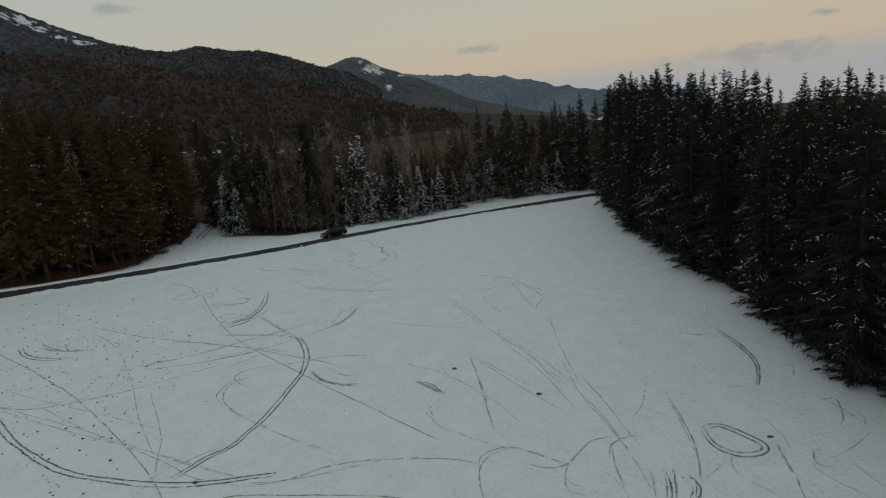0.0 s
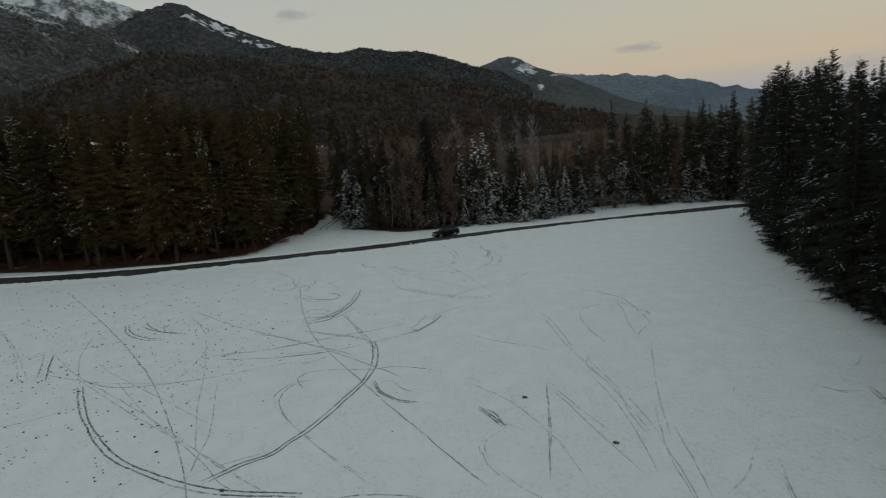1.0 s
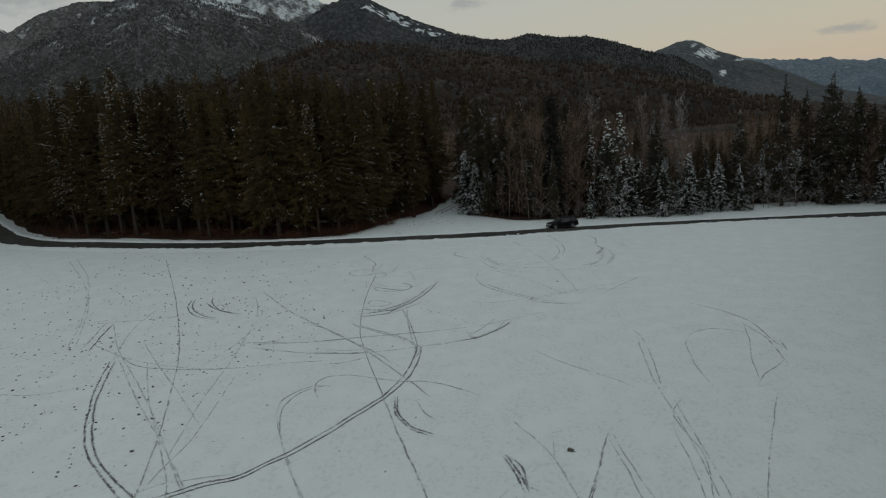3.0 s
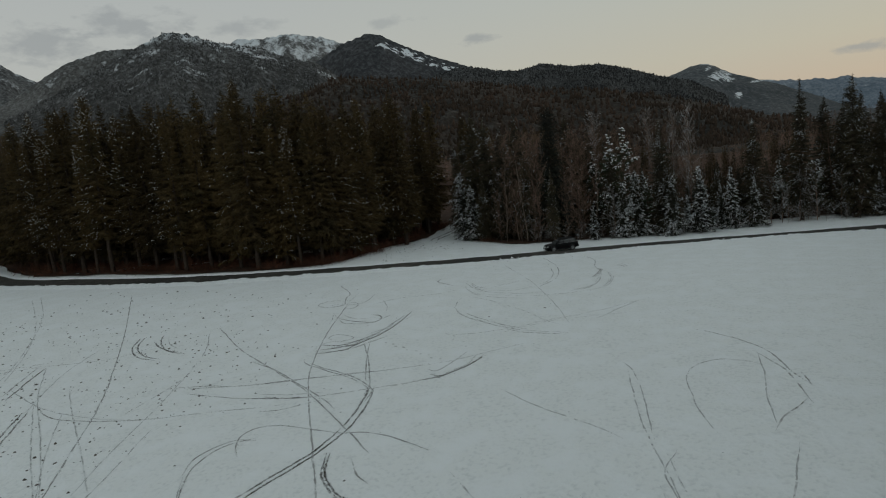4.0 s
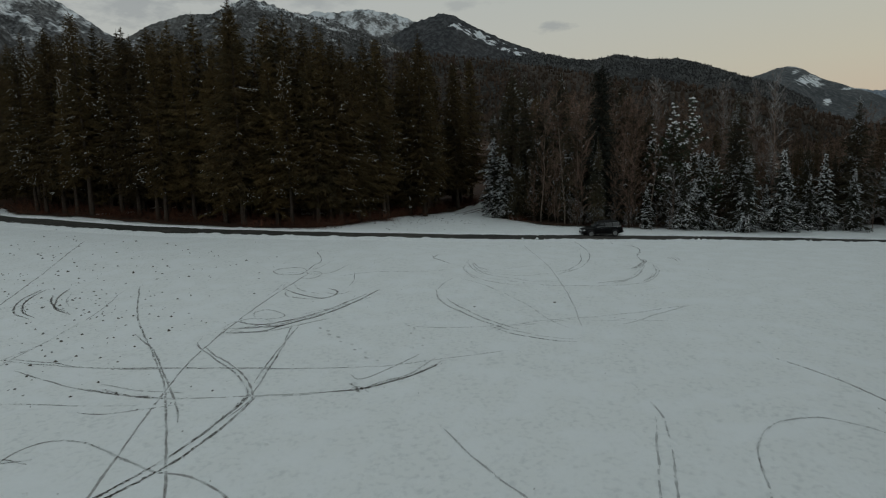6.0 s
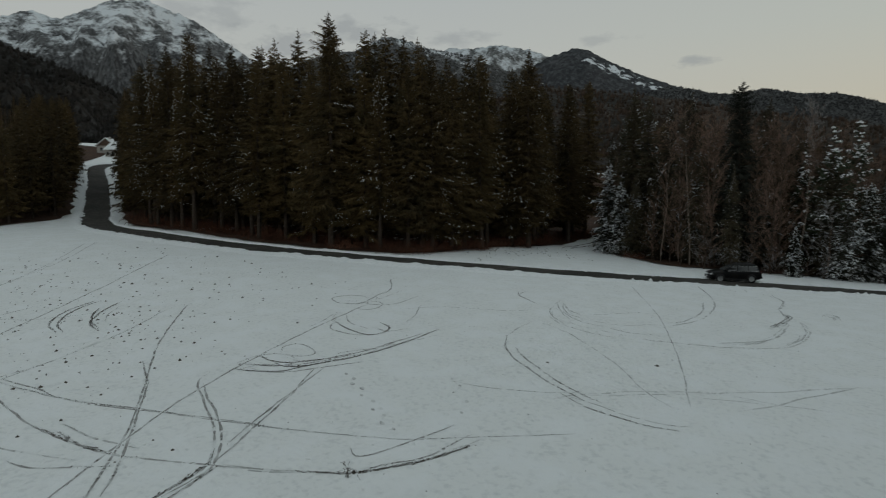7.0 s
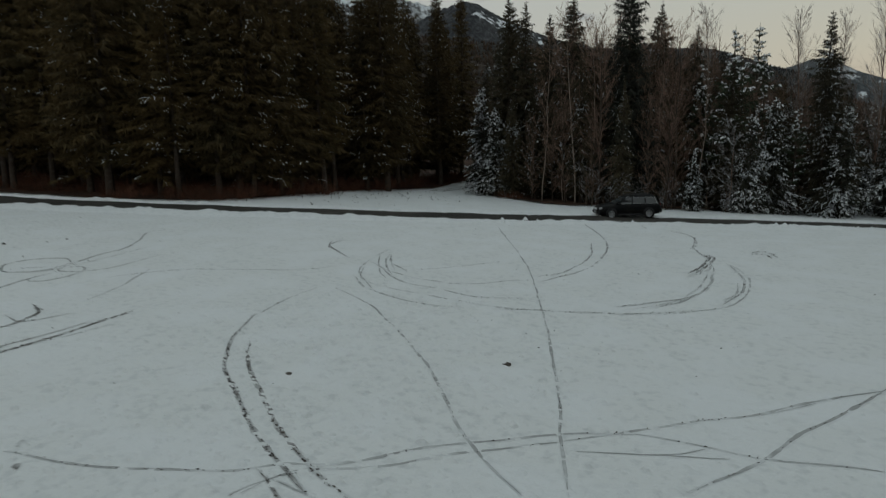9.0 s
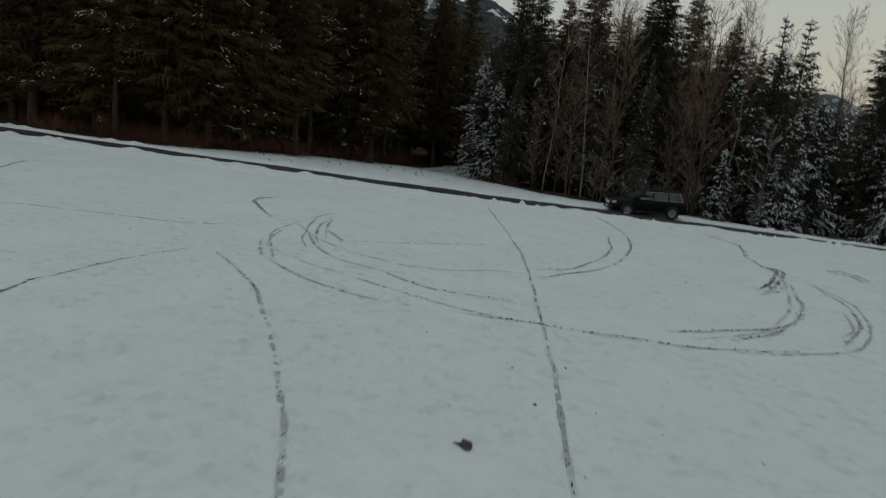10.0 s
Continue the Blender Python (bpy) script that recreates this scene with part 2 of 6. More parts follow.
# ---- building helpers ----


def mesh_of(name, verts, faces, mat, smooth=False):
    me = bpy.data.meshes.new(name)
    me.from_pydata([tuple(v) for v in verts], [], faces)
    if smooth:
        me.polygons.foreach_set("use_smooth", [True] * len(me.polygons))
    me.materials.append(mat)
    me.update()
    return me


def piece(name, verts, faces, mat, parent=None, label="", smooth=False):
    """One mesh object, under a thing or a part if there is one."""
    ob = new(name, mesh_of(name, verts, faces, mat, smooth))
    ob.parent = parent
    return tagged(ob, label)


def part(name, bm, mat, parent=None, label="", smooth=False):
    """A bmesh as one mesh object under a thing or a part."""
    me = bpy.data.meshes.new(name)
    bm.to_mesh(me)
    bm.free()
    if smooth:
        me.polygons.foreach_set("use_smooth", [True] * len(me.polygons))
    me.materials.append(mat)
    ob = new(name, me)
    ob.parent = parent
    return tagged(ob, label)


def thing(name, label, category, group="", at=None):
    ob = new(name)
    if at is not None:
        ob.matrix_basis = at
    return tagged(ob, label, category, group)


def smooth_line(points, step):
    """Points at even steps along a smooth line through the given ones."""
    p = [Vector((*q, 0)) if len(q) == 2 else Vector(q) for q in points]
    p = [2 * p[0] - p[1]] + p + [2 * p[-1] - p[-2]]
    out = []
    for a, b, c, d in zip(p, p[1:], p[2:], p[3:]):
        n = max(1, int((c - b).length / step))
        for i in range(n):
            u = i / n
            out.append(0.5 * ((2 * b) + (c - a) * u + (2 * a - 5 * b + 4 * c - d) * u * u + (3 * b - a - 3 * c + d) * u ** 3))
    out.append(p[-2].copy())
    return out


def sway(x, y, s, seed=0.0):
    return noise.noise(Vector((x * s + seed, y * s - seed, seed * 1.7)))


def clamp(v, lo, hi):
    return lo if v < lo else hi if v > hi else v


def terrain(x, y):
    """The height of the ground, without the fine relief of the snow."""
    u, v = (clamp(x, -85, 25) + 15) / 30, (clamp(y, 35, 142) - 84) / 30
    z = 0.276 - 0.367 * u + 0.403 * v + 0.228 * u * u - 0.16 * u * v - 0.766 * v * v
    s = -x - 100
    if s > 0:
        z += 0.115 * min(s, 260) * min(1.0, s / 40)
    if x > 70:
        z -= 0.22 * (min(x, 1200) - 70)
    return z


def ground_z(x, y):
    return terrain(x, y) + 0.05 * sway(x, y, 0.22) + 0.03 * sway(x, y, 0.7, 3.1)


# ---- the ground ----


def spaced(lo, hi, step, reach):
    v = list(np.arange(lo, hi + 0.01, step))
    d, a, b = step, lo, hi
    while b < reach:
        d *= 1.22
        a, b = a - d, b + d
        v = [a] + v + [b]
    return v


gx, gy = spaced(-90, 36, 0.75, 4600), spaced(28, 150, 0.75, 4600)
verts = [(x, y, ground_z(x, y) if abs(x) < 600 and -300 < y < 700 else terrain(x, y)) for y in gy for x in gx]
nx = len(gx)
faces = [(j * nx + i, j * nx + i + 1, (j + 1) * nx + i + 1, (j + 1) * nx + i) for j in range(len(gy) - 1) for i in range(nx - 1)]
ground = piece("ground", verts, faces, SNOW, smooth=True)
tagged(ground, "wide snow-covered meadow with a soft uneven crust", "snow field", kind="structure")

# the road along the far side of the meadow, and its bend up into the woods
ROAD = [(-252, 232), (-247, 192), (-238, 160), (-225, 138), (-205, 122), (-160, 108.5), (-128, 99), (-112, 94), (-100, 91.7), (-88, 91.3), (-76, 93.2), (-64, 96.6), (-52, 101.5), (-40, 107.4), (-30, 113), (-22, 118.6), (-12, 125.8), (-2, 132.6), (10, 140), (25, 145), (45, 149), (90, 156)]
road_line = smooth_line(ROAD, 0.8)


def beside(line, k):
    a, b = line[max(0, k - 1)], line[min(len(line) - 1, k + 1)]
    d = (b - a).normalized()
    return Vector((-d.y, d.x, 0))


def band(name, line, offsets, heights, mat, edge_noise=0.0, scale=0.5):
    """A band along a line: its cross-section is given by offsets to the left and heights over the ground."""
    vs, fs, n = [], [], len(offsets)
    for k, p in enumerate(line):
        s = beside(line, k)
        for i, (o, h) in enumerate(zip(offsets, heights)):
            oo = o + edge_noise * sway(k * 0.8, i * 9.0, scale, o)
            q = p + s * oo
            vs.append((q.x, q.y, ground_z(q.x, q.y) + h))
    for k in range(len(line) - 1):
        for i in range(n - 1):
            a = k * n + i
            fs.append((a + n, a + n + 1, a + 1, a))
    return piece(name, vs, fs, mat, smooth=True)


road = band("road", road_line, [-2.1, -1.7, -0.8, 0.4, 1.5, 2.4, 2.8], [0.0, 0.05, 0.07, 0.08, 0.07, 0.05, 0.0], ASPHALT, 0.3, 0.7)
tagged(road, "narrow wet grey country road with snow along its edges", "road", kind="structure")


def bank(side, seed):
    """A low lumpy bank of ploughed snow along the road."""
    line = smooth_line(ROAD, 0.35)
    vs, fs, n = [], [], 5
    for k, p in enumerate(line):
        s = beside(line, k) * side
        lump = (0.12 if side > 0 else 0.17 - 0.12 * clamp((p.x + 45) / 25, 0, 1)) + 0.11 * max(0, sway(k * 0.35, seed, 0.45, 1.0) + 0.35) + 0.20 * max(0, sway(k * 0.35, seed, 1.9, 5.0))
        inner = (2.55 if side > 0 else 1.75) + 0.30 * sway(k * 0.35, seed, 0.9, 2.0) + 0.25 * sway(k * 0.35, seed, 2.6, 7.0) + 0.2 * sway(k * 0.35, seed, 0.25, 6.0)
        for o, h in ((inner, -0.05), (inner + 0.12, lump * 0.8), (inner + 0.4, lump), (inner + 0.9, lump * 0.6), (inner + 1.7, -0.05)):
            q = p + s * o
            vs.append((q.x, q.y, ground_z(q.x, q.y) + h + 0.03))
    for k in range(len(line) - 1):
        for i in range(n - 1):
            a = k * n + i
            fs.append((a, a + 1, a + n + 1, a + n) if side < 0 else (a + n, a + n + 1, a + 1, a))
    ob = piece("snow_bank", vs, fs, SNOW_CLUMP, smooth=True)
    return tagged(ob, "low lumpy bank of ploughed snow along the road", "snow bank", "snow banks along the road", "structure")


bank(1, 4)
bank(-1, 11)

# brown leaf litter under the trees


def floor_patch(outline, label, lift=0.10):
    """A sheet of forest floor with a ragged rim, a little above the snow."""
    line = smooth_line(outline + outline[:1], 2.0)[:-1]
    bm = bmesh.new()
    rim = []
    for k, p in enumerate(line):
        s = beside(line, k)
        q = p + s * 1.2 * sway(p.x, p.y, 0.35, 7.0) + s * 0.5 * sway(p.x, p.y, 1.1, 2.0)
        rim.append(bm.verts.new((q.x, q.y, 0)))
    f = bm.faces.new(rim)
    bmesh.ops.triangulate(bm, faces=[f])
    for _ in range(7):
        long = [e for e in bm.edges if e.calc_length() > 8]
        if not long:
            break
        bmesh.ops.subdivide_edges(bm, edges=long, cuts=1)
    for v in bm.verts:
        v.co.z = ground_z(v.co.x, v.co.y) + lift + 0.9 * clamp((v.co.y - 162) / 20, 0, 1) + 1.6 * clamp((v.co.x - 34) / 15, 0, 1) + (0.12 * sway(v.co.x, v.co.y, 0.3, 9.0))
    ob = part("forest_floor", bm, LITTER, smooth=True)
    return tagged(ob, label, "forest floor", kind="structure")


floor_patch([(-112, 99), (-100, 96.3), (-89, 96.5), (-75, 98.3), (-63, 101.8), (-55, 105.6), (-51, 110.5), (-50.3, 116), (-52, 122), (-52, 133), (-54, 146), (-58, 165), (-62, 185), (-70, 420), (-228, 420), (-241, 232), (-237, 194), (-228, 164), (-216, 144), (-200, 127.5), (-160, 114), (-128, 104)], "dark red-brown leaf litter under the tall spruces")
floor_patch([(-49, 153), (-47, 146), (-40, 138), (-35, 132.5), (-29, 130.5), (-22, 136), (-13, 145), (-4, 151.5), (6, 156), (16, 159), (40, 163), (90, 166), (200, 170), (200, 430), (-90, 430), (-72, 190), (-58, 162)], "brown leaf litter with snow under the mixed wood", 0.13)
floor_patch([(22.8, 40), (23.2, 55), (23.2, 66), (23.8, 78), (24.8, 92), (28.2, 112), (30.7, 128), (37, 138), (60, 144), (160, 150), (160, 24), (60, 26), (24, 30)], "dark needle litter under the spruce plantation")
floor_patch([(-111, 60), (-111, 72), (-112, 82), (-118, 91.5), (-128, 95), (-160, 104.5), (-205, 117), (-330, 154), (-330, 40), (-112, 40)], "dark leaf litter under the wood beside the bend")

# ---- trees ----


def spruce_shape(seed, h, r, gap=0.42, blades=14, low=0.07, snow=0.2, cover=0.4, thin=1.0, droop=1.0, heavy=0.0, fine=1.0, taper=0.8):
    """Arrays of a spruce: trunk with dead stubs, drooping boughs of many narrow needle sprays, and the snow lying along them.
    snow: the share of boughs that bear snow; cover: the share of their sprays; heavy: how thick the snow lies; fine: the width of the sprays."""
    rnd = random.Random(seed)
    tv, tf = [], []
    rings, sides = 7, 6
    bend = Vector((rnd.uniform(-1, 1), rnd.uniform(-1, 1), 0)) * 0.012 * h
    up = Vector((0, 0, 1))

    def axis(z):
        return bend * math.sin(2.2 * z / h) + up * z

    for k in range(rings):
        u = k / (rings - 1)
        rad = (0.0105 * h * (1 - u) ** 0.8 + 0.012) * (1.35 if k == 0 else 1)
        c = axis(u * h * 0.985) - up * (0.3 if k == 0 else 0)
        for i in range(sides):
            a = 2 * math.pi * i / sides
            tv.append((c.x + rad * math.cos(a), c.y + rad * math.sin(a), c.z))
    for k in range(rings - 1):
        for i in range(sides):
            j = (i + 1) % sides
            tf.append((k * sides + i, k * sides + j, (k + 1) * sides + j, (k + 1) * sides + i))
    for _ in range(int(low * h * 7)):
        z, a = rnd.uniform(0.04, max(0.05, low)) * h, rnd.random() * 6.283
        p, d, l = axis(z), Vector((math.cos(a), math.sin(a), rnd.uniform(-0.5, 0.1))), rnd.uniform(0.4, 1.7)
        k = len(tv)
        tv += [tuple(p + up * 0.014), tuple(p - up * 0.014), tuple(p + d * l)]
        tf.append((k, k + 1, k + 2))
    cv, cf, sv, sf = [], [], [], []

    def stroke(a, b, w, thick):
        """A few lumps of snow between two points."""
        n = 1 + int((b - a).length / 0.55)
        d = (b - a) / n
        for i in range(n):
            if n > 1 and rnd.random() < 0.2:
                continue
            p = a + d * (i + rnd.uniform(-0.1, 0.25)) + Vector((rnd.uniform(-1, 1), rnd.uniform(-1, 1), rnd.uniform(-0.6, 0.3))) * 0.05
            e = p + d * rnd.uniform(0.3, 1.25)
            q = (e - p).cross(up).normalized() * (w * rnd.uniform(0.25, 0.75))
            m = p.lerp(e, rnd.uniform(0.35, 0.65)) + up * 0.02
            k = len(sv)
            sv.extend([p, m + q, e, m - q, m + up * (thick * rnd.uniform(0.4, 1.0))])
            sf.extend([(k, k + 1, k + 4), (k + 1, k + 2, k + 4), (k + 2, k + 3, k + 4), (k + 3, k, k + 4)])

    z = low * h
    phase = rnd.random() * 6
    ragged = [rnd.uniform(0.58, 1.3) for _ in range(12)]
    while z < h * 0.985:
        u = z / h
        full = r * ((1 - u) ** taper + 0.05 * math.sin(u * 17 + seed)) * 1.04 * min(1.0, 0.62 + 2.6 * (u - low))
        n = max(6, int(4 + 4.5 * (1 - u)))
        for b in range(n):
            if rnd.random() > thin:
                continue
            a = phase + 2 * math.pi * (b + rnd.uniform(-0.3, 0.3)) / n
            L = max(0.2, full * rnd.uniform(0.6, 1.12) * ragged[int(a * 1.9 + u * 9) % 12])
            out = Vector((math.cos(a), math.sin(a), 0))
            side = Vector((-out.y, out.x, 0))
            rise = 0.5 - (0.95 * min(1, (1 - u) * 1.6) + rnd.uniform(-0.16, 0.16)) * droop
            root = axis(z + rnd.uniform(-0.25, 0.25))
            curl = 0.30 * (1 - u)

            def along(w):
                return root + out * (L * w) + up * (L * (rise * w + curl * w * w))

            laden = rnd.random() < snow * (1.0 + 3.2 * noise.noise(Vector((math.cos(a) * 1.3 + seed, math.sin(a) * 1.3, z * 0.22))) + 0.4 * (u < 0.5))
            # the bough itself
            k = len(cv)
            cv += [along(0.05) + up * 0.03, along(0.05) - up * 0.03, along(1.04)]
            cf.append((k, k + 1, k + 2))
            m = max(9, int(blades * (0.5 + 0.5 * (1 - u))))
            for i in range(m):
                w = 0.10 + 0.90 * (i + rnd.random() * 0.8) / m
                s = 1 if i % 2 else -1
                p = along(w)
                if i % 3 == 2:      # sprays that hang from the bough
                    d = (out * rnd.uniform(0.1, 0.6) + side * rnd.uniform(-0.5, 0.5) - up * rnd.uniform(0.5, 1.0)).normalized()
                    l = (0.14 * L + 0.22 * min(1, L)) * rnd.uniform(0.6, 1.3)
                else:
                    d = (out * rnd.uniform(0.6, 1.0) + side * s * rnd.uniform(0.3, 1.0) + up * rnd.uniform(-0.6, 0.02)).normalized()
                    l = (0.22 * L * (1.35 - 0.7 * w) + 0.2 * min(1, L)) * rnd.uniform(0.7, 1.35)
                q = d.cross(Vector((rnd.uniform(-1, 1), rnd.uniform(-1, 1), rnd.uniform(-0.2, 1.2)))).normalized() * (fine * (0.02 + l * rnd.uniform(0.07, 0.13)))
                tip = p + d * l - up * (l * rnd.uniform(0.0, 0.2))
                k = len(cv)
                cv += [p - q, p + q, tip]
                cf.append((k, k + 1, k + 2))
                if laden and heavy and w > 0.4 and i % 3 != 2 and rnd.random() < cover:
                    stroke(p + up * 0.03, p.lerp(tip, 0.95) + up * 0.02, (0.04 + 0.07 * rnd.random()) * (0.6 + 2.4 * heavy), 0.05 + 0.10 * heavy * rnd.random())
            if laden:
                for _ in range(1 + int(rnd.random() * 3 * cover + heavy)):
                    w0 = rnd.uniform(0.45, 0.85)
                    shift = side * rnd.uniform(-0.12, 0.12) * L
                    stroke(along(w0) + shift + up * 0.05, along(min(1.02, w0 + rnd.uniform(0.15, 0.4))) + shift * 1.4 + up * 0.04, rnd.uniform(0.02, 0.05) * (1 + 3.0 * heavy), rnd.uniform(0.025, 0.06) * (1 + 0.7 * heavy))
        z += gap * (0.5 + 0.75 * (1 - u)) * rnd.uniform(0.75, 1.25)
        phase += 0.7
    top = axis(h)
    for a in (0.3, 1.9):
        q = Vector((math.cos(a), math.sin(a), 0)) * 0.05
        k = len(cv)
        cv += [top - up * 0.9 - q, top - up * 0.9 + q, top + up * 0.25]
        cf.append((k, k + 1, k + 2))
    return (tv, tf), (cv, cf), (sv, sf)


def spruce(shape, name, label, group, at, needles):
    tree = thing(name, label, "tree", group, at)
    (tv, tf), (cv, cf), (sv, sf) = shape
    piece("trunk", tv, tf, BARK, tree, smooth=True)
    tagged(piece("crown", cv, cf, needles, tree), kind="stuff")
    if sf:
        tagged(piece("snow_cover", sv, sf, SNOW_CLUMP, tree, "patches of snow lying on the boughs"), kind="stuff")
    return tree


def tube(vs, fs, a, b, ra, rb, sides=4):
    d = (b - a).normalized()
    q = d.orthogonal().normalized()
    w = d.cross(q)
    k = len(vs)
    for p, r in ((a, ra), (b, rb)):
        for i in range(sides):
            t = 2 * math.pi * i / sides
            vs.append(p + (q * math.cos(t) + w * math.sin(t)) * r)
    for i in range(sides):
        j = (i + 1) % sides
        fs.append((k + i, k + j, k + sides + j, k + sides + i))


def bare_shape(seed, h, spread=0.3, first=0.3, limbs=18, twigs=6, lean=0.0, width=0.005, steep=0.9, thick=1.0):
    """Arrays of a leafless tree: trunk, limbs that sweep upwards and fork, and fine twigs."""
    rnd = random.Random(seed)
    tv, tf, lv, lf, wv, wf = [], [], [], [], [], []
    line = [Vector((0, 0, -0.3))]
    drift = Vector((lean, rnd.uniform(-0.03, 0.03), 0))
    for k in range(1, 10):
        line.append(line[-1] + Vector((0, 0, (h + 0.3) / 9)) + drift * h / 9 + Vector((rnd.uniform(-1, 1), rnd.uniform(-1, 1), 0)) * 0.012 * h)
    r0 = 0.008 * h * thick
    for k in range(9):
        tube(tv, tf, line[k], line[k + 1], r0 * (1 - k / 9.2) ** 0.9, r0 * (1 - (k + 1) / 9.2) ** 0.9, 6)

    def bent(d, amount, lift=0.3):
        return (d + Vector((rnd.uniform(-1, 1), rnd.uniform(-1, 1), rnd.uniform(-0.7, 0.7) + lift)) * amount).normalized()

    def twig(p, d, l):
        q = d.cross(Vector((rnd.uniform(-1, 1), rnd.uniform(-1, 1), 0.3))).normalized() * width
        k = len(wv)
        wv.extend([p - q, p + q, p + d * l])
        wf.append((k, k + 1, k + 2))

    def branch(p, d, L, r, segs, forks):
        for j in range(segs):
            q = p + d * (L / segs)
            tube(lv, lf, p, q, r * (1 - j / segs) + 0.003, r * (1 - (j + 1) / segs) + 0.002, 3)
            if forks:
                for _ in range(2):
                    branch(p.lerp(q, rnd.random()), bent(d, 0.8), L * rnd.uniform(0.22, 0.42) * (1.15 - 0.5 * j / segs), r * 0.3, 1, forks - 1)
            else:
                for _ in range(twigs):
                    twig(p.lerp(q, rnd.random()), bent(d, 0.65), L * rnd.uniform(0.25, 0.6) + 0.12)
            p = q
            d = bent(d, 0.22, 0.5)
        twig(p, d, L * 0.3 + 0.1)

    for i in range(limbs):
        u = first + (0.97 - first) * (i + rnd.random()) / limbs
        s = u * 9
        k = min(8, int(s))
        a = rnd.random() * 6.283
        shape = math.sin(math.pi * min(1, 0.25 + 0.75 * (1 - u) / (1 - first))) * 0.5 + 0.6 * (1 - u)
        L = h * spread * shape * rnd.uniform(0.7, 1.2) + 0.5
        branch(line[k].lerp(line[k + 1], s - k), Vector((math.cos(a), math.sin(a), rnd.uniform(0.4, 1.4) * steep)).normalized(), L, max(0.008, r0 * (1 - u) * 0.42), 4, 1)
    for _ in range(twigs * 2):
        twig(line[-1].lerp(line[-2], rnd.random()), bent(Vector((0, 0, 1)), 0.6), h * 0.06)
    return (tv, tf), (lv, lf), (wv, wf)


def bare_tree(shape, name, label, group, at, bark, limb, twig):
    tree = thing(name, label, "tree", group, at)
    piece("trunk", *shape[0], bark, tree, smooth=True)
    tagged(piece("branchwork", *shape[1], limb, tree), kind="stuff")
    tagged(piece("crown", *shape[2], twig, tree), kind="stuff")
    return tree


def stand(x, y, scale=1.0, turn=0.0, lean=0.0, sink=0.0):
    return Matrix.LocRotScale((x, y, ground_z(x, y) - sink), Euler((lean, 0, turn)), (scale, scale, scale))


used = {}


def grow(kind, x, y, h, turn):
    """A tree of a kind, h metres high: the first of each shape is built, the others share its meshes."""
    shapes, label, group, make = KINDS[kind]
    i = int(turn * 997) % len(shapes)
    base_h, shape = shapes[i]
    key = (kind, i)
    s = h / base_h
    if key not in used:
        used[key] = make(shape, label, group, Matrix.Identity(4))
        used[key].matrix_basis = stand(x, y, 1.0, turn)
        used[key].scale = (s, s, s)
        return used[key]
    ob = used[key]
    m = stand(x, y, 1.0, turn)
    new_ob = copy_thing(ob, m)
    new_ob.scale = (s, s, s)
    return new_ob


def spruce_maker(name, needles):
    return lambda shape, label, group, at: spruce(shape, name, label, group, at, needles)


def bare_maker(name, bark, limb, twig):
    return lambda shape, label, group, at: bare_tree(shape, name, label, group, at, bark, limb, twig)


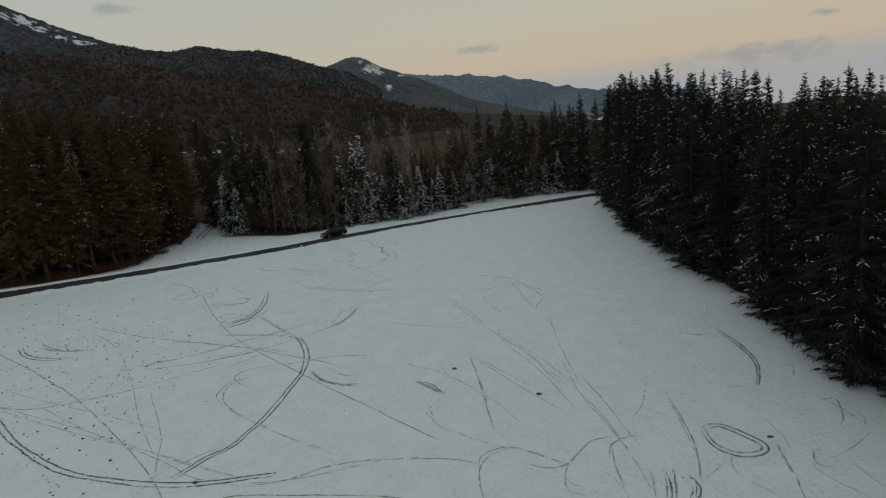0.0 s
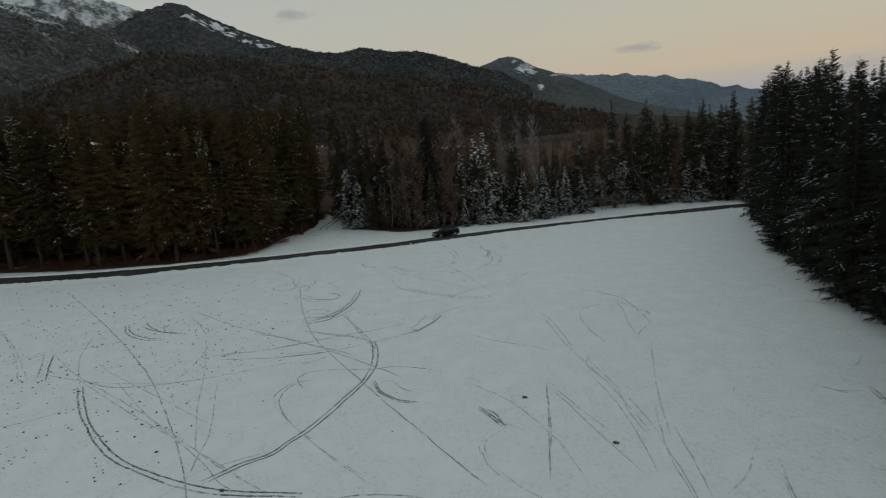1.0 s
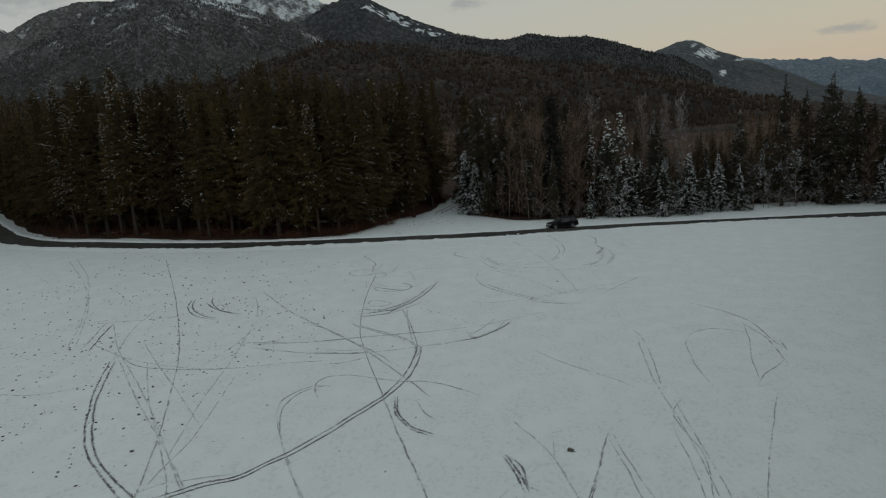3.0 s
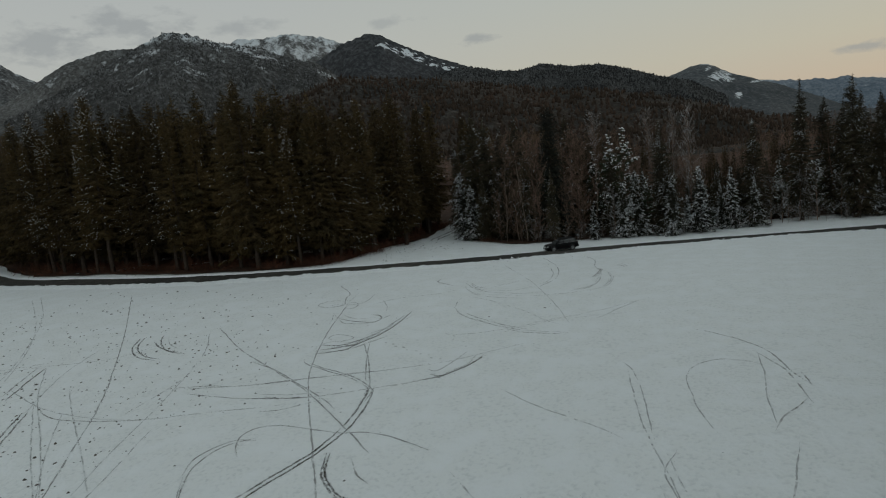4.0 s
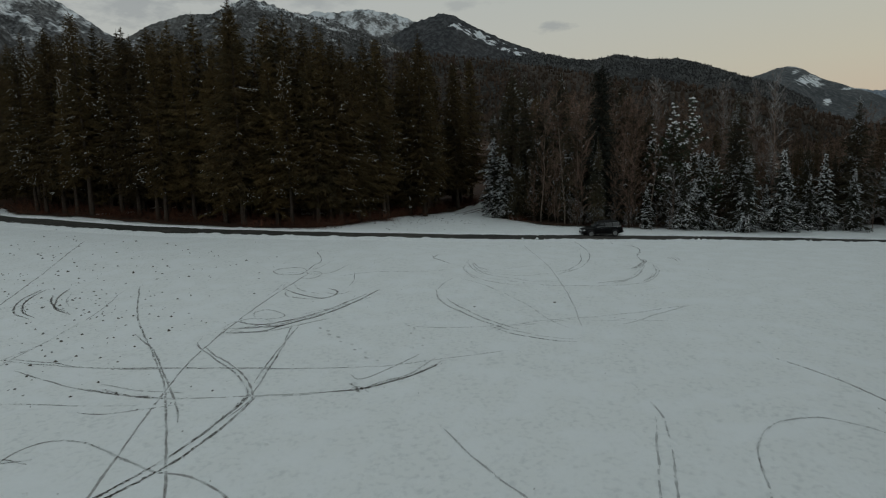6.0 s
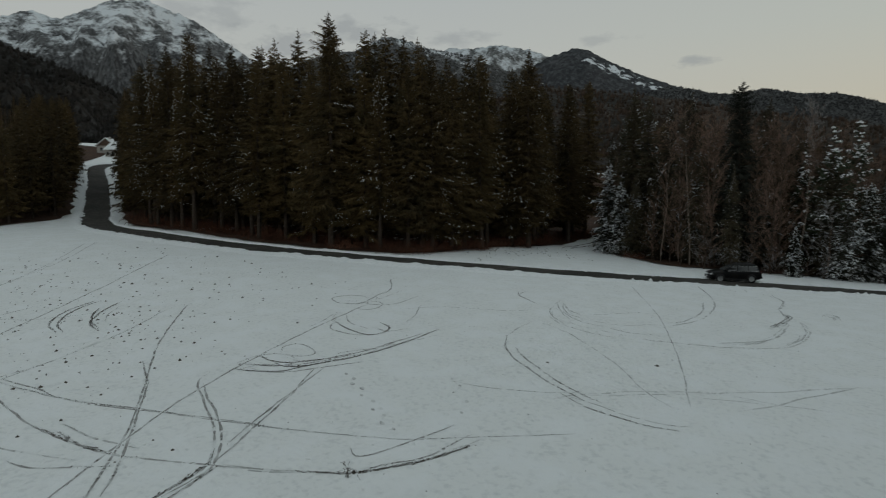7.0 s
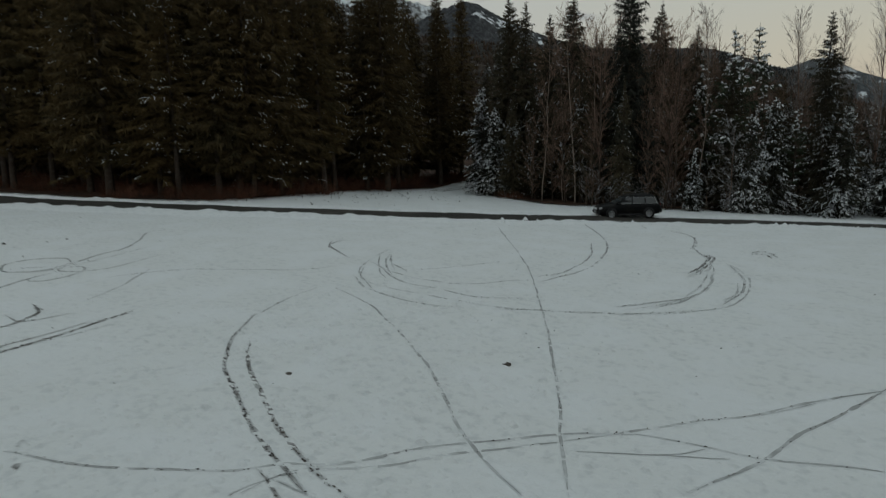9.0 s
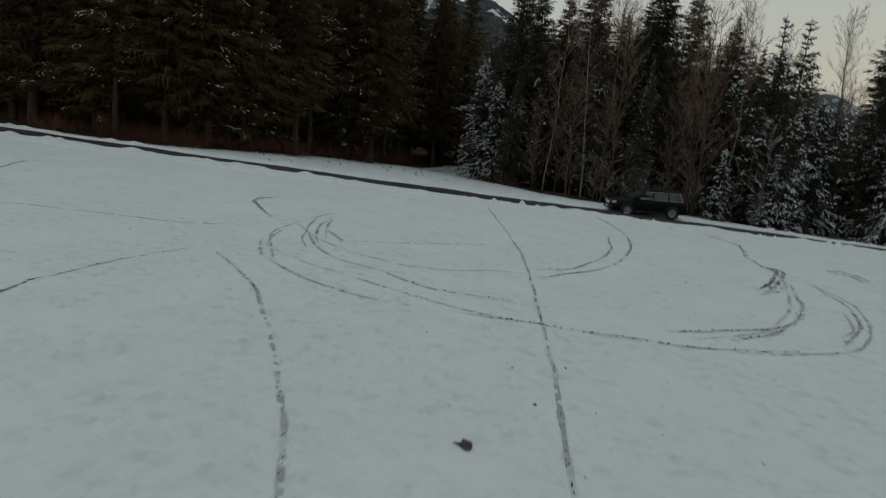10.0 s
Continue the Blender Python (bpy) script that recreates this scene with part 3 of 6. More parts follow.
KINDS = {
    "dark": ([(24, spruce_shape(s, 24, r * 1.1, 0.42, 50, low, sn, 0.16, 0.98, heavy=0.15, fine=0.55, taper=0.66)) for s, r, low, sn in ((1, 4.0, 0.13, 0.10), (2, 3.5, 0.22, 0.40), (3, 4.3, 0.10, 0.16), (4, 3.7, 0.16, 0.06), (5, 3.3, 0.22, 0.32), (6, 4.1, 0.13, 0.10))],
             "tall dark green spruce with few snow patches at the wood's edge", "tall spruces of the dark wood", spruce_maker("spruce", NEEDLES)),
    "dark_back": ([(24, spruce_shape(s, 24, r * 1.15, 0.6, 18, 0.10, 0.06, 0.15, fine=1.4, taper=0.66)) for s, r in ((7, 4.0), (8, 3.5), (9, 4.4))],
                  "tall dark spruce standing deeper in the wood", "tall spruces of the dark wood", spruce_maker("spruce", NEEDLES)),
    "plantation": ([(20, spruce_shape(s, 20, r, 0.44, 42, 0.02, sn, 0.22, heavy=0.05, fine=0.55, taper=0.68)) for s, r, sn in ((11, 3.2, 0.11), (12, 2.9, 0.22), (13, 3.5, 0.15), (14, 3.0, 0.08), (15, 3.3, 0.28))],
                   "dark spruce with snow-dusted boughs down to the ground", "spruces of the plantation", spruce_maker("spruce", NEEDLES_COLD)),
    "plantation_back": ([(20, spruce_shape(s, 20, r, 0.6, 16, 0.05, 0.2, 0.2, fine=1.4)) for s, r in ((16, 3.2), (17, 2.8))],
                        "dark spruce in the inner rows of the plantation", "spruces of the plantation", spruce_maker("spruce", NEEDLES_COLD)),
    "snowy": ([(11, spruce_shape(s, 11, r, 0.36, 32, 0.02, sn, 0.42, 1.0, 1.2, 0.5, fine=0.75)) for s, r, sn in ((21, 3.0, 0.6), (22, 2.6, 0.8), (23, 3.3, 0.5), (24, 2.8, 0.7))],
              "young spruce heavily laden with snow on its boughs", "snowy young spruces beside the road", spruce_maker("young_spruce", NEEDLES_SNOWY)),
    "mixed": ([(20, spruce_shape(s, 20, r, 0.36, 28, 0.06, sn, 0.14, 0.97, fine=0.85)) for s, r, sn in ((31, 3.6, 0.30), (32, 4.2, 0.10), (33, 3.3, 0.40), (34, 3.9, 0.16))],
              "slender spruce with some snow on its boughs among bare trees", "spruces of the mixed wood", spruce_maker("spruce", NEEDLES_HOAR)),
    "pine": ([(13, spruce_shape(s, 13, r, 0.85, 30, 0.3, 0.6, 0.5, 0.75, 0.5, 1.0)) for s, r in ((41, 2.9), (42, 2.5))],
             "open-crowned pine with thick clumps of snow", "pines of the mixed wood", spruce_maker("pine_tree", NEEDLES_PINE)),
    "black": ([(21, spruce_shape(43, 21, 3.6, 0.28, 40, 0.08, 0.04, 0.12, 1.0, 0.85, fine=0.6, taper=0.68))],
              "dense dark columnar spruce rising over the mixed wood", "spruces of the mixed wood", spruce_maker("spruce", NEEDLES_COLD)),
    "birch": ([(17, bare_shape(s, 17, 0.14, 0.34, 32, 8, l, width=0.005, steep=1.3, thick=0.6)) for s, l in ((51, 0.05), (52, -0.02), (53, 0.03))],
              "bare birch with a pale slender trunk and red-brown twigs", "birches of the mixed wood", bare_maker("birch_tree", BIRCH_BARK, TWIG, TWIG)),
    "bare": ([(14, bare_shape(s, 14, 0.22, 0.10, 38, 11, width=0.005)) for s in (61, 62, 63, 64)],
             "leafless brown broadleaf tree with fine twigs", "bare trees of the mixed wood", bare_maker("bare_tree", BARK, TWIG, TWIG)),
    "vase": ([(16, bare_shape(s, 16, 0.17, 0.2, 60, 16, width=0.003, steep=2.4, thick=0.65)) for s in (66, 67, 68)],
             "tall leafless tree with steep limbs and a fine open crown", "bare trees of the mixed wood", bare_maker("bare_tree", TWIG, TWIG, TWIG_FROST)),
    "frosted": ([(9, bare_shape(s, 9, 0.3, 0.10, 22, 8, width=0.008, steep=0.5)) for s in (71, 72)],
                "leafless tree with snow-crusted branches beside the road", "snow-crusted bare trees", bare_maker("bare_tree", TWIG, TWIG_FROST, TWIG_FROST)),
}


def edge_point(edge, u):
    """A place along a line of points, with the way inwards (to the left of the line)."""
    lens = [(Vector(b) - Vector(a)).length for a, b in zip(edge, edge[1:])]
    s = u * sum(lens)
    for a, b, l in zip(edge, edge[1:], lens):
        if s <= l:
            a, b = Vector(a), Vector(b)
            d = (b - a) / l
            return a + d * s, Vector((-d.y, d.x))
        s -= l
    a, b = Vector(edge[-2]), Vector(edge[-1])
    d = (b - a).normalized()
    return b, Vector((-d.y, d.x))


def wood(seed, edge, rows, spacing, depth, pick, start=0.8):
    """Rows of trees behind an edge line; pick gives the kind and height for a row."""
    rnd = random.Random(seed)
    length = sum((Vector(b) - Vector(a)).length for a, b in zip(edge, edge[1:]))
    n = int(length / spacing)
    for r in range(rows):
        for i in range(n):
            p, inward = edge_point(edge, clamp((i + 0.5 * (r % 2) + rnd.uniform(-0.3, 0.3)) / n, 0, 1))
            q = p + inward * (start + r * depth + rnd.uniform(-0.35, 0.35) * depth)
            kind, h = pick(rnd, r, q)
            if kind:
                grow(kind, q.x, q.y, h, rnd.random() * 6.283)


# low undergrowth


def shrub_shape(seed):
    rnd = random.Random(seed)
    vs, fs = [], []
    for _ in range(70):
        a, tilt, l = rnd.random() * 6.283, rnd.uniform(0.1, 1.9), rnd.uniform(0.3, 1.4)
        p = Vector((rnd.gauss(0, 0.5), rnd.gauss(0, 0.5), -0.05))
        d = Vector((math.cos(a) * tilt, math.sin(a) * tilt, 1)).normalized()
        for k in range(5):
            e = (d + Vector((rnd.uniform(-1, 1), rnd.uniform(-1, 1), rnd.uniform(-0.4, 0.6))) * (0.25 + 0.15 * k)).normalized()
            q = e.orthogonal().normalized() * rnd.uniform(0.004, 0.009)
            b0 = p + d * (l * 0.17 * k)
            n = len(vs)
            vs.extend([b0 - q, b0 + q, b0 + e * l * (1 - 0.12 * k)])
            fs.append((n, n + 1, n + 2))
    return vs, fs


SHRUBS = [mesh_of("dry_shrub", *shrub_shape(s), SHRUB) for s in (81, 82, 83)]


def shrubs(seed, edge, count, spread):
    rnd = random.Random(seed)
    for i in range(count):
        p, inward = edge_point(edge, (i + rnd.random()) / count)
        q = p + inward * rnd.uniform(-0.8, spread)
        ob = new("dry_shrub", SHRUBS[i % 3])
        s = rnd.uniform(0.6, 1.4) * (1.6 if i % 6 == 0 else 1)
        ob.matrix_basis = Matrix.LocRotScale((q.x, q.y, ground_z(q.x, q.y)), Euler((0, 0, rnd.random() * 6)), (s * 1.3, s * 1.3, s))
        tagged(ob, "leafless red-brown shrub at the edge of the wood", "shrub", "dry shrubs along the woods")


def thicket(seed, edge, near, far, count, heights, kinds, name, label):
    """The deeper part of a wood, which nobody could count, as one mesh per material."""
    rnd = random.Random(seed)
    sums = {m: ([], []) for m in ("wood", "green", "white")}
    for _ in range(count):
        p, inward = edge_point(edge, rnd.random())
        q = p + inward * (near + (far - near) * rnd.random() ** 1.4)
        shape = DEEP[kinds[rnd.randrange(len(kinds))]]
        s = rnd.uniform(*heights) * (0.72 if -18 < q.x < 4 and q.y > 130 else 1.0) / shape[0]
        a = rnd.random() * 6.283
        c, d, z0 = math.cos(a) * s, math.sin(a) * s, ground_z(q.x, q.y)
        for key, (vs, fs) in shape[1].items():
            if not fs:
                continue
            V, Fs = sums[key]
            k = len(V)
            V.extend((q.x + c * v[0] - d * v[1], q.y + d * v[0] + c * v[1], z0 + s * v[2]) for v in vs)
            Fs.extend(tuple(i + k for i in f) for f in fs)
    root = tagged(new(name), label, "woods", kind="stuff")
    for key, sub, mat in (("wood", "trunks", TWIG), ("green", "crowns", NEEDLES), ("white", "snow_cover", SNOW_CLUMP)):
        if sums[key][1]:
            tagged(piece(sub, *sums[key], mat, root), kind="stuff")
    return root


def deep_spruce(seed, h, r, snow):
    t, c, s = spruce_shape(seed, h, r, 0.8, 13, 0.04, snow, 0.2, fine=2.0)
    return h, {"wood": t, "green": c, "white": s}


def deep_bare(seed, h):
    t, l, w = bare_shape(seed, h, 0.24, 0.12, 12, 6, width=0.018)
    vs, fs = list(t[0]), list(t[1])
    for a, f in (l, w):
        k = len(vs)
        vs += a
        fs += [tuple(i + k for i in q) for q in f]
    return h, {"wood": (vs, fs)}


DEEP = {"spruce": deep_spruce(91, 22, 3.6, 0.12), "slim": deep_spruce(92, 20, 2.9, 0.2), "bare": deep_bare(93, 15), "bare2": deep_bare(94, 17)}

# the tall dark wood, from the bend to the trail
DARK_EDGE = [(-108, 99.5), (-98, 98), (-88, 98.5), (-76, 100.5), (-64, 103.6), (-55, 106.5), (-50, 110.5), (-49.6, 116), (-51.5, 124), (-53, 134), (-55, 146), (-57, 160)]
wood(5, DARK_EDGE, 3, 3.4, 3.6, lambda rnd, r, q: ("dark" if r == 0 else "dark_back", rnd.uniform(21, 27.5) if r else rnd.uniform(20, 27)))
# the plantation along the meadow's side
PLANT_EDGE = [(36, 140), (30, 128), (27.6, 115), (24.5, 98), (23.4, 85), (22.6, 72), (22.2, 60), (22, 48), (22, 34)]
wood(6, PLANT_EDGE, 3, 2.9, 3.2, lambda rnd, r, q: ("plantation_back" if r > 1 else "plantation", (rnd.uniform(16.4, 20.0) + 2.6 * clamp((q.y - 50) / 50, 0, 1)) * (1.0 if r < 1 else 0.98)))
# the wood beside the bend
wood(7, [(-113, 45), (-112, 62), (-112.5, 74), (-114, 83), (-119, 90.5), (-130, 94.5), (-160, 103.5), (-205, 116)], 2, 4.6, 4.5, lambda rnd, r, q: ("dark_back", rnd.uniform(15, 20)))


# spruces where the road begins to climb
wood(9, [(-152, 113), (-128, 105.5), (-109, 100.5)], 2, 4.2, 4.0, lambda rnd, r, q: ("dark_back", rnd.uniform(18, 23)))


# the mixed wood behind the road
def mixed_pick(rnd, r, q):
    v = rnd.random()
    if r == 0:
        if q.x > -16:
            return ("snowy", rnd.uniform(5, 11.5)) if v < 0.5 else ("frosted", rnd.uniform(4, 9)) if v < 0.76 else ("bare", rnd.uniform(7, 12)) if v < 0.94 else ("mixed", rnd.uniform(10, 14))
        return ("snowy", rnd.uniform(4, 7)) if v < 0.12 else ("bare", rnd.uniform(8, 13)) if v < 0.54 else ("frosted", rnd.uniform(4, 8)) if v < 0.74 else ("mixed", rnd.uniform(10, 16))
    if q.x > 14:
        return ("mixed", rnd.uniform(15, 20)) if v < 0.7 else ("bare", rnd.uniform(10, 14))
    tall = 1.12 if q.x < -17 else 0.78
    if v < (0.4 if q.x < -10 else 0.34):
        return "mixed", rnd.uniform(12, 16.5) * tall
    if v < 0.52:
        return "pine", rnd.uniform(11, 14.5) * tall
    if v < 0.64:
        return "birch", rnd.uniform(13, 16) * tall
    return "bare", rnd.uniform(12, 16.5) * tall


MIXED_EDGE = [(40, 157), (24, 155), (14, 153.5), (5, 150), (-4, 146), (-12, 141), (-20, 135.5), (-28, 131), (-35, 133), (-41, 139), (-47, 146), (-49, 156)]
wood(8, MIXED_EDGE[::-1], 4, 2.5, 3.2, mixed_pick, start=1.0)
for kind, x, y, h in (("black", -25.8, 137.5, 21.6), ("mixed", -41.5, 141.5, 23), ("mixed", -38.6, 141, 21.4), ("mixed", -35.5, 140, 19.7), ("mixed", -32.1, 138.7, 21.4), ("mixed", -25.5, 146, 21),
                      ("vase", -22.6, 152.3, 20.6), ("pine", -17.8, 142, 17), ("pine", -16.6, 148, 18), ("vase", -13.7, 157.9, 20), ("mixed", -10.3, 144.8, 18.2), ("vase", -9.9, 160.2, 19.5), ("vase", -6.5, 149, 19.5),
                      ("birch", -29.7, 133.6, 18.5), ("birch", -33.6, 134.4, 16.5), ("mixed", 9.8, 154.5, 22.6), ("mixed", 17.2, 155.6, 22.2), ("mixed", 28.2, 157.5, 21.2), ("mixed", 33.6, 155.7, 22.3), ("mixed", 36, 151, 20.7), ("mixed", 3, 151.5, 17),
                      ("pine", -15.2, 144, 12), ("pine", -12.3, 142.5, 10), ("snowy", -8.5, 141.5, 9.5), ("snowy", -4.5, 144.5, 10.5),
                      ("dark", -50.6, 130.5, 26.5), ("dark", -55, 169, 23), ("dark", -50.5, 171, 21), ("dark", -58, 174, 24), ("mixed", -47, 165, 17), ("mixed", -48.8, 158, 16), ("snowy", -46.5, 152.5, 8), ("dark", -51.5, 160, 21), ("mixed", -44.5, 160, 18),
                      ("snowy", -43.2, 138.9, 12), ("snowy", -40.8, 137.4, 9.5), ("snowy", -44.5, 144.5, 11), ("mixed", -46.5, 149, 19), ("snowy", -38.5, 137.2, 7), ("mixed", -50.5, 152.5, 17)):
    grow(kind, x, y, h, 1.3 + x)


# the depth of the woods
thicket(101, DARK_EDGE, 12, 60, 110, (20, 26), ("spruce", "slim"), "deep_wood", "deep dark spruce wood")
thicket(102, PLANT_EDGE, 9, 40, 120, (14.5, 18.5), ("spruce", "slim"), "deep_wood", "deep rows of the spruce plantation")
thicket(103, MIXED_EDGE[::-1], 13, 70, 260, (13, 17.5), ("spruce", "bare2", "slim", "bare", "bare2", "bare"), "deep_wood", "deep mixed wood of bare trees and spruces")
thicket(104, MIXED_EDGE[::-1], 70, 240, 220, (10, 14), ("slim", "bare", "bare2", "bare"), "deep_wood", "brown woods stretching to the hill")
thicket(105, [(-113, 45), (-112, 62), (-112.5, 74), (-114, 83), (-119, 90.5), (-130, 94.5), (-160, 103.5), (-205, 116), (-330, 152)], 9, 60, 110, (14, 19), ("spruce", "slim"), "deep_wood", "dark wood beside the bend")
thicket(106, [(-238, 232), (-234, 194), (-225, 164), (-214, 146), (-199, 129), (-160, 114.5), (-116, 101)], 0.8, 30, 110, (18, 24), ("spruce", "slim"), "deep_wood", "dark spruces along the rising road")
shrubs(111, DARK_EDGE, 280, 8.0)
shrubs(112, [(-49, 156), (-47, 146), (-41, 139), (-36, 134)], 16, 3.0)
brush = random.Random(113)
for _ in range(70):
    p, inward = edge_point(MIXED_EDGE[::-1], brush.uniform(0.3, 0.95))
    q = p + inward * brush.uniform(-0.6, 3.0)
    grow("frosted", q.x, q.y, brush.uniform(1.6, 3.8), brush.random() * 6.283)
for x, y in ((-53, 178), (-49, 184), (-55, 190), (-51, 197), (-57, 204), (-53, 212), (-60, 222), (-55, 230), (-62, 240), (-58, 182), (-46, 176), (-50, 166), (-54, 220), (-48, 206)):
    grow("dark_back", x, y, 20 + 0.2 * (x + 55), 2.0 + x)
grow("snowy", -51.6, 156, 6, 0.4)

# ---- hills and mountains ----
BASE = (0.0, 48.0, 12.0)


def ridge(name, label, dist, depth, knots, mat, seed, rough=0.05, steps=220, rows=26, relief=1.0):
    """A mountain range: knots are azimuth (to the left) and elevation of its skyline in degrees, seen from the meadow."""
    az = np.linspace(knots[0][0], knots[-1][0], steps)
    el = np.interp(az, [k[0] for k in knots], [k[1] for k in knots])
    ker = np.array([0.25, 0.5, 0.25])
    for _ in range(2):
        el[1:-1] = np.convolve(el, ker, "valid")
    el = el + np.array([rough * (noise.noise(Vector((a * 0.9, seed, 0))) + 0.6 * noise.noise(Vector((a * 2.3, seed, 4)))) for a in az])
    vs, fs = [], []
    for j in range(rows):
        s = j / (rows - 1) * 1.25          # 1 at the crest, then down the far side
        for a, e in zip(az, el):
            d = dist - depth * (1 - s)
            rise = s ** 1.25 if s <= 1 else 1 - (s - 1) * 2.2
            x, y = BASE[0] - d * math.sin(radians(a)), BASE[1] + d * math.cos(radians(a))
            top = BASE[2] + dist * math.tan(radians(e))
            wob = (1 - abs(2 * min(s, 1) - 1) ** 2) if s < 1 else 0
            q = Vector((x, y, 0)) * (3.2 / dist)
            n = noise.fractal(q * 2.6 + Vector((seed, 0, 0)), 0.9, 2.1, 5)
            gully = abs(noise.noise(Vector((a * 0.35 + seed, s * 1.2, 0))))
            foot = min(0.0, terrain(x, y) - 10)
            z = foot + (top - foot) * rise + top * wob * relief * (0.28 * n - 0.22 * gully) + top * 0.012 * noise.noise(Vector((a * 2.6, s * 9, seed)))
            vs.append((x, y, max(z, -130)))
    n = steps
    for j in range(rows - 1):
        for i in range(n - 1):
            fs.append((j * n + i + 1, j * n + i, (j + 1) * n + i, (j + 1) * n + i + 1))
    ob = piece(name, vs, fs, mat, smooth=True)
    return tagged(ob, label, "mountain", kind="structure")


DARK_SLOPE, BROWN_SLOPE = (0.036, 0.033, 0.029), (0.080, 0.060, 0.048)
M_FRONT = mountain_material("front_hill", DARK_SLOPE, BROWN_SLOPE, 200, 0.4, 0.012)
M_BEND = mountain_material("bend_hill", (0.026, 0.025, 0.023), (0.042, 0.036, 0.031), 300, 0.35, 0.012)
# lowland, hump, main range and patched peak: paler, cooler colours include aerial haze
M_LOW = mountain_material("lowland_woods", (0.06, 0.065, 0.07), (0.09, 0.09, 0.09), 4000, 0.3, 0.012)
M_HUMP = mountain_material("dark_hill", (0.052, 0.051, 0.050), (0.10, 0.098, 0.095), 380, 0.8, 0.007)
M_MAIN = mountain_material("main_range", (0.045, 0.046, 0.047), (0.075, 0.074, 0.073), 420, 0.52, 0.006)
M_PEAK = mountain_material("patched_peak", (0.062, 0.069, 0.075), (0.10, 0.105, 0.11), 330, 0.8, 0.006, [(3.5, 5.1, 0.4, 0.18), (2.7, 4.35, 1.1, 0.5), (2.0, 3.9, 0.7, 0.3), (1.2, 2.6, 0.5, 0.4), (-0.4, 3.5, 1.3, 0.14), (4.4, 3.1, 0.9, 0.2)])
M_CAP = mountain_material("capped_peak", (0.042, 0.044, 0.048), (0.07, 0.07, 0.074), 700, 0.4, 0.004, [(31.3 - 0.75 * i, 10.85 - 0.35 * i, 1.1, 0.42) for i in range(10)])
M_GREY = mountain_material("grey_peak", (0.075, 0.073, 0.070), (0.16, 0.155, 0.15), 700, 0.85, 0.006, streak=0.8)
M_SNOW = mountain_material("snow_peak", (0.05, 0.05, 0.052), (0.10, 0.10, 0.10), 900, 0.86, 0.004, streak=1.2)
# blue of the far air is put straight into this range's base colours
M_FAR_HAZE = mountain_material("far_range", (0.13, 0.165, 0.21), (0.19, 0.225, 0.265), 260, 0.7, 0.003)

front = ridge("front_hill", "brown wooded hill with thin snow behind the forest", 850, 480, [(-60, -3), (-30, -3), (-20, -2.4), (-12, -1.0), (-6, -0.2), (-1.2, 0.7), (3.1, 2.2), (7.7, 3.7), (12.4, 4.7), (17.3, 5.5), (22.3, 6.5), (27.2, 7.5), (32.2, 8.0), (36, 8.5), (39.5, 7.4), (45, 5.6), (52, 5.0), (60, 4.5), (68, 3.5)], M_FRONT, 1.0, relief=0.5)
near_left = ridge("bend_hill", "dark wooded hill beside the valley road", 720, 400, [(64, 2.5), (68, 5.2), (71, 7.0), (73.9, 8.4), (78.5, 10.1), (82, 10.7), (90, 11.5), (105, 10)], M_BEND, 2.0, steps=120)
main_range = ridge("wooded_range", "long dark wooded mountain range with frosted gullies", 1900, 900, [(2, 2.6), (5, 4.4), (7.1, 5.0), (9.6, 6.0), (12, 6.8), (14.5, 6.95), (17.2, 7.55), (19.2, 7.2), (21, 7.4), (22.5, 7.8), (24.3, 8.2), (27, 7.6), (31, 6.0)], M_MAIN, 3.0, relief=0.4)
dark_hill = ridge("dark_hill", "high dark wooded mountain with a rounded top", 1750, 800, [(33, 6.5), (37.3, 9.7), (38.8, 10.1), (42.5, 11.4), (46.2, 12.1), (48, 12.8), (49.6, 12.9), (52, 11.8), (54.6, 10.4), (58, 8.6), (62, 6.5)], M_HUMP, 4.0, relief=0.4)
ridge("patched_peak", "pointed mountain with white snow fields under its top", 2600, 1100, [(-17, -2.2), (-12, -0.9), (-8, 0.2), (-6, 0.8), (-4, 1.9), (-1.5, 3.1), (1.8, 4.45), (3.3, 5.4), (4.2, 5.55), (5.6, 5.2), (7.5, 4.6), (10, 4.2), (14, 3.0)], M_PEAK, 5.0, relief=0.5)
ridge("capped_peak", "dark mountain with a snow ridge running down from its top", 3000, 1000, [(19, 6.0), (22, 7.2), (24.3, 8.3), (26.7, 9.2), (29.5, 10.5), (31.5, 11.6), (32.6, 11.8), (35, 11.1), (38, 9.5), (42, 7.0)], M_CAP, 6.0, relief=0.5)
ridge("grey_peak", "grey rocky mountain streaked with snow", 3600, 1100, [(29, 9.0), (33.2, 10.4), (34.7, 11.1), (36.6, 11.8), (39.5, 12.3), (42, 12.0), (43.9, 12.1), (46, 11.0), (50, 9.0)], M_GREY, 7.0)
ridge("grey_shoulder", "grey frosted mountain shoulder", 2600, 900, [(46, 9.5), (49, 10.9), (52, 11.7), (54.4, 11.6), (57.1, 10.7), (59.1, 9.5), (61, 8.2), (66, 5.5)], M_GREY, 8.0)
ridge("snow_peak", "high rocky mountain covered with snow under cloud", 4300, 1700, [(56, 7.5), (59, 9.2), (60.6, 10.1), (62.5, 11.5), (66, 13.6), (69.5, 14.8), (72.3, 14.4), (74.8, 13.1), (76, 12.6), (77.5, 13.1), (79.8, 12.3), (82, 11.0), (88, 9.5), (96, 7.0)], M_SNOW, 9.0, steps=300, rows=40)
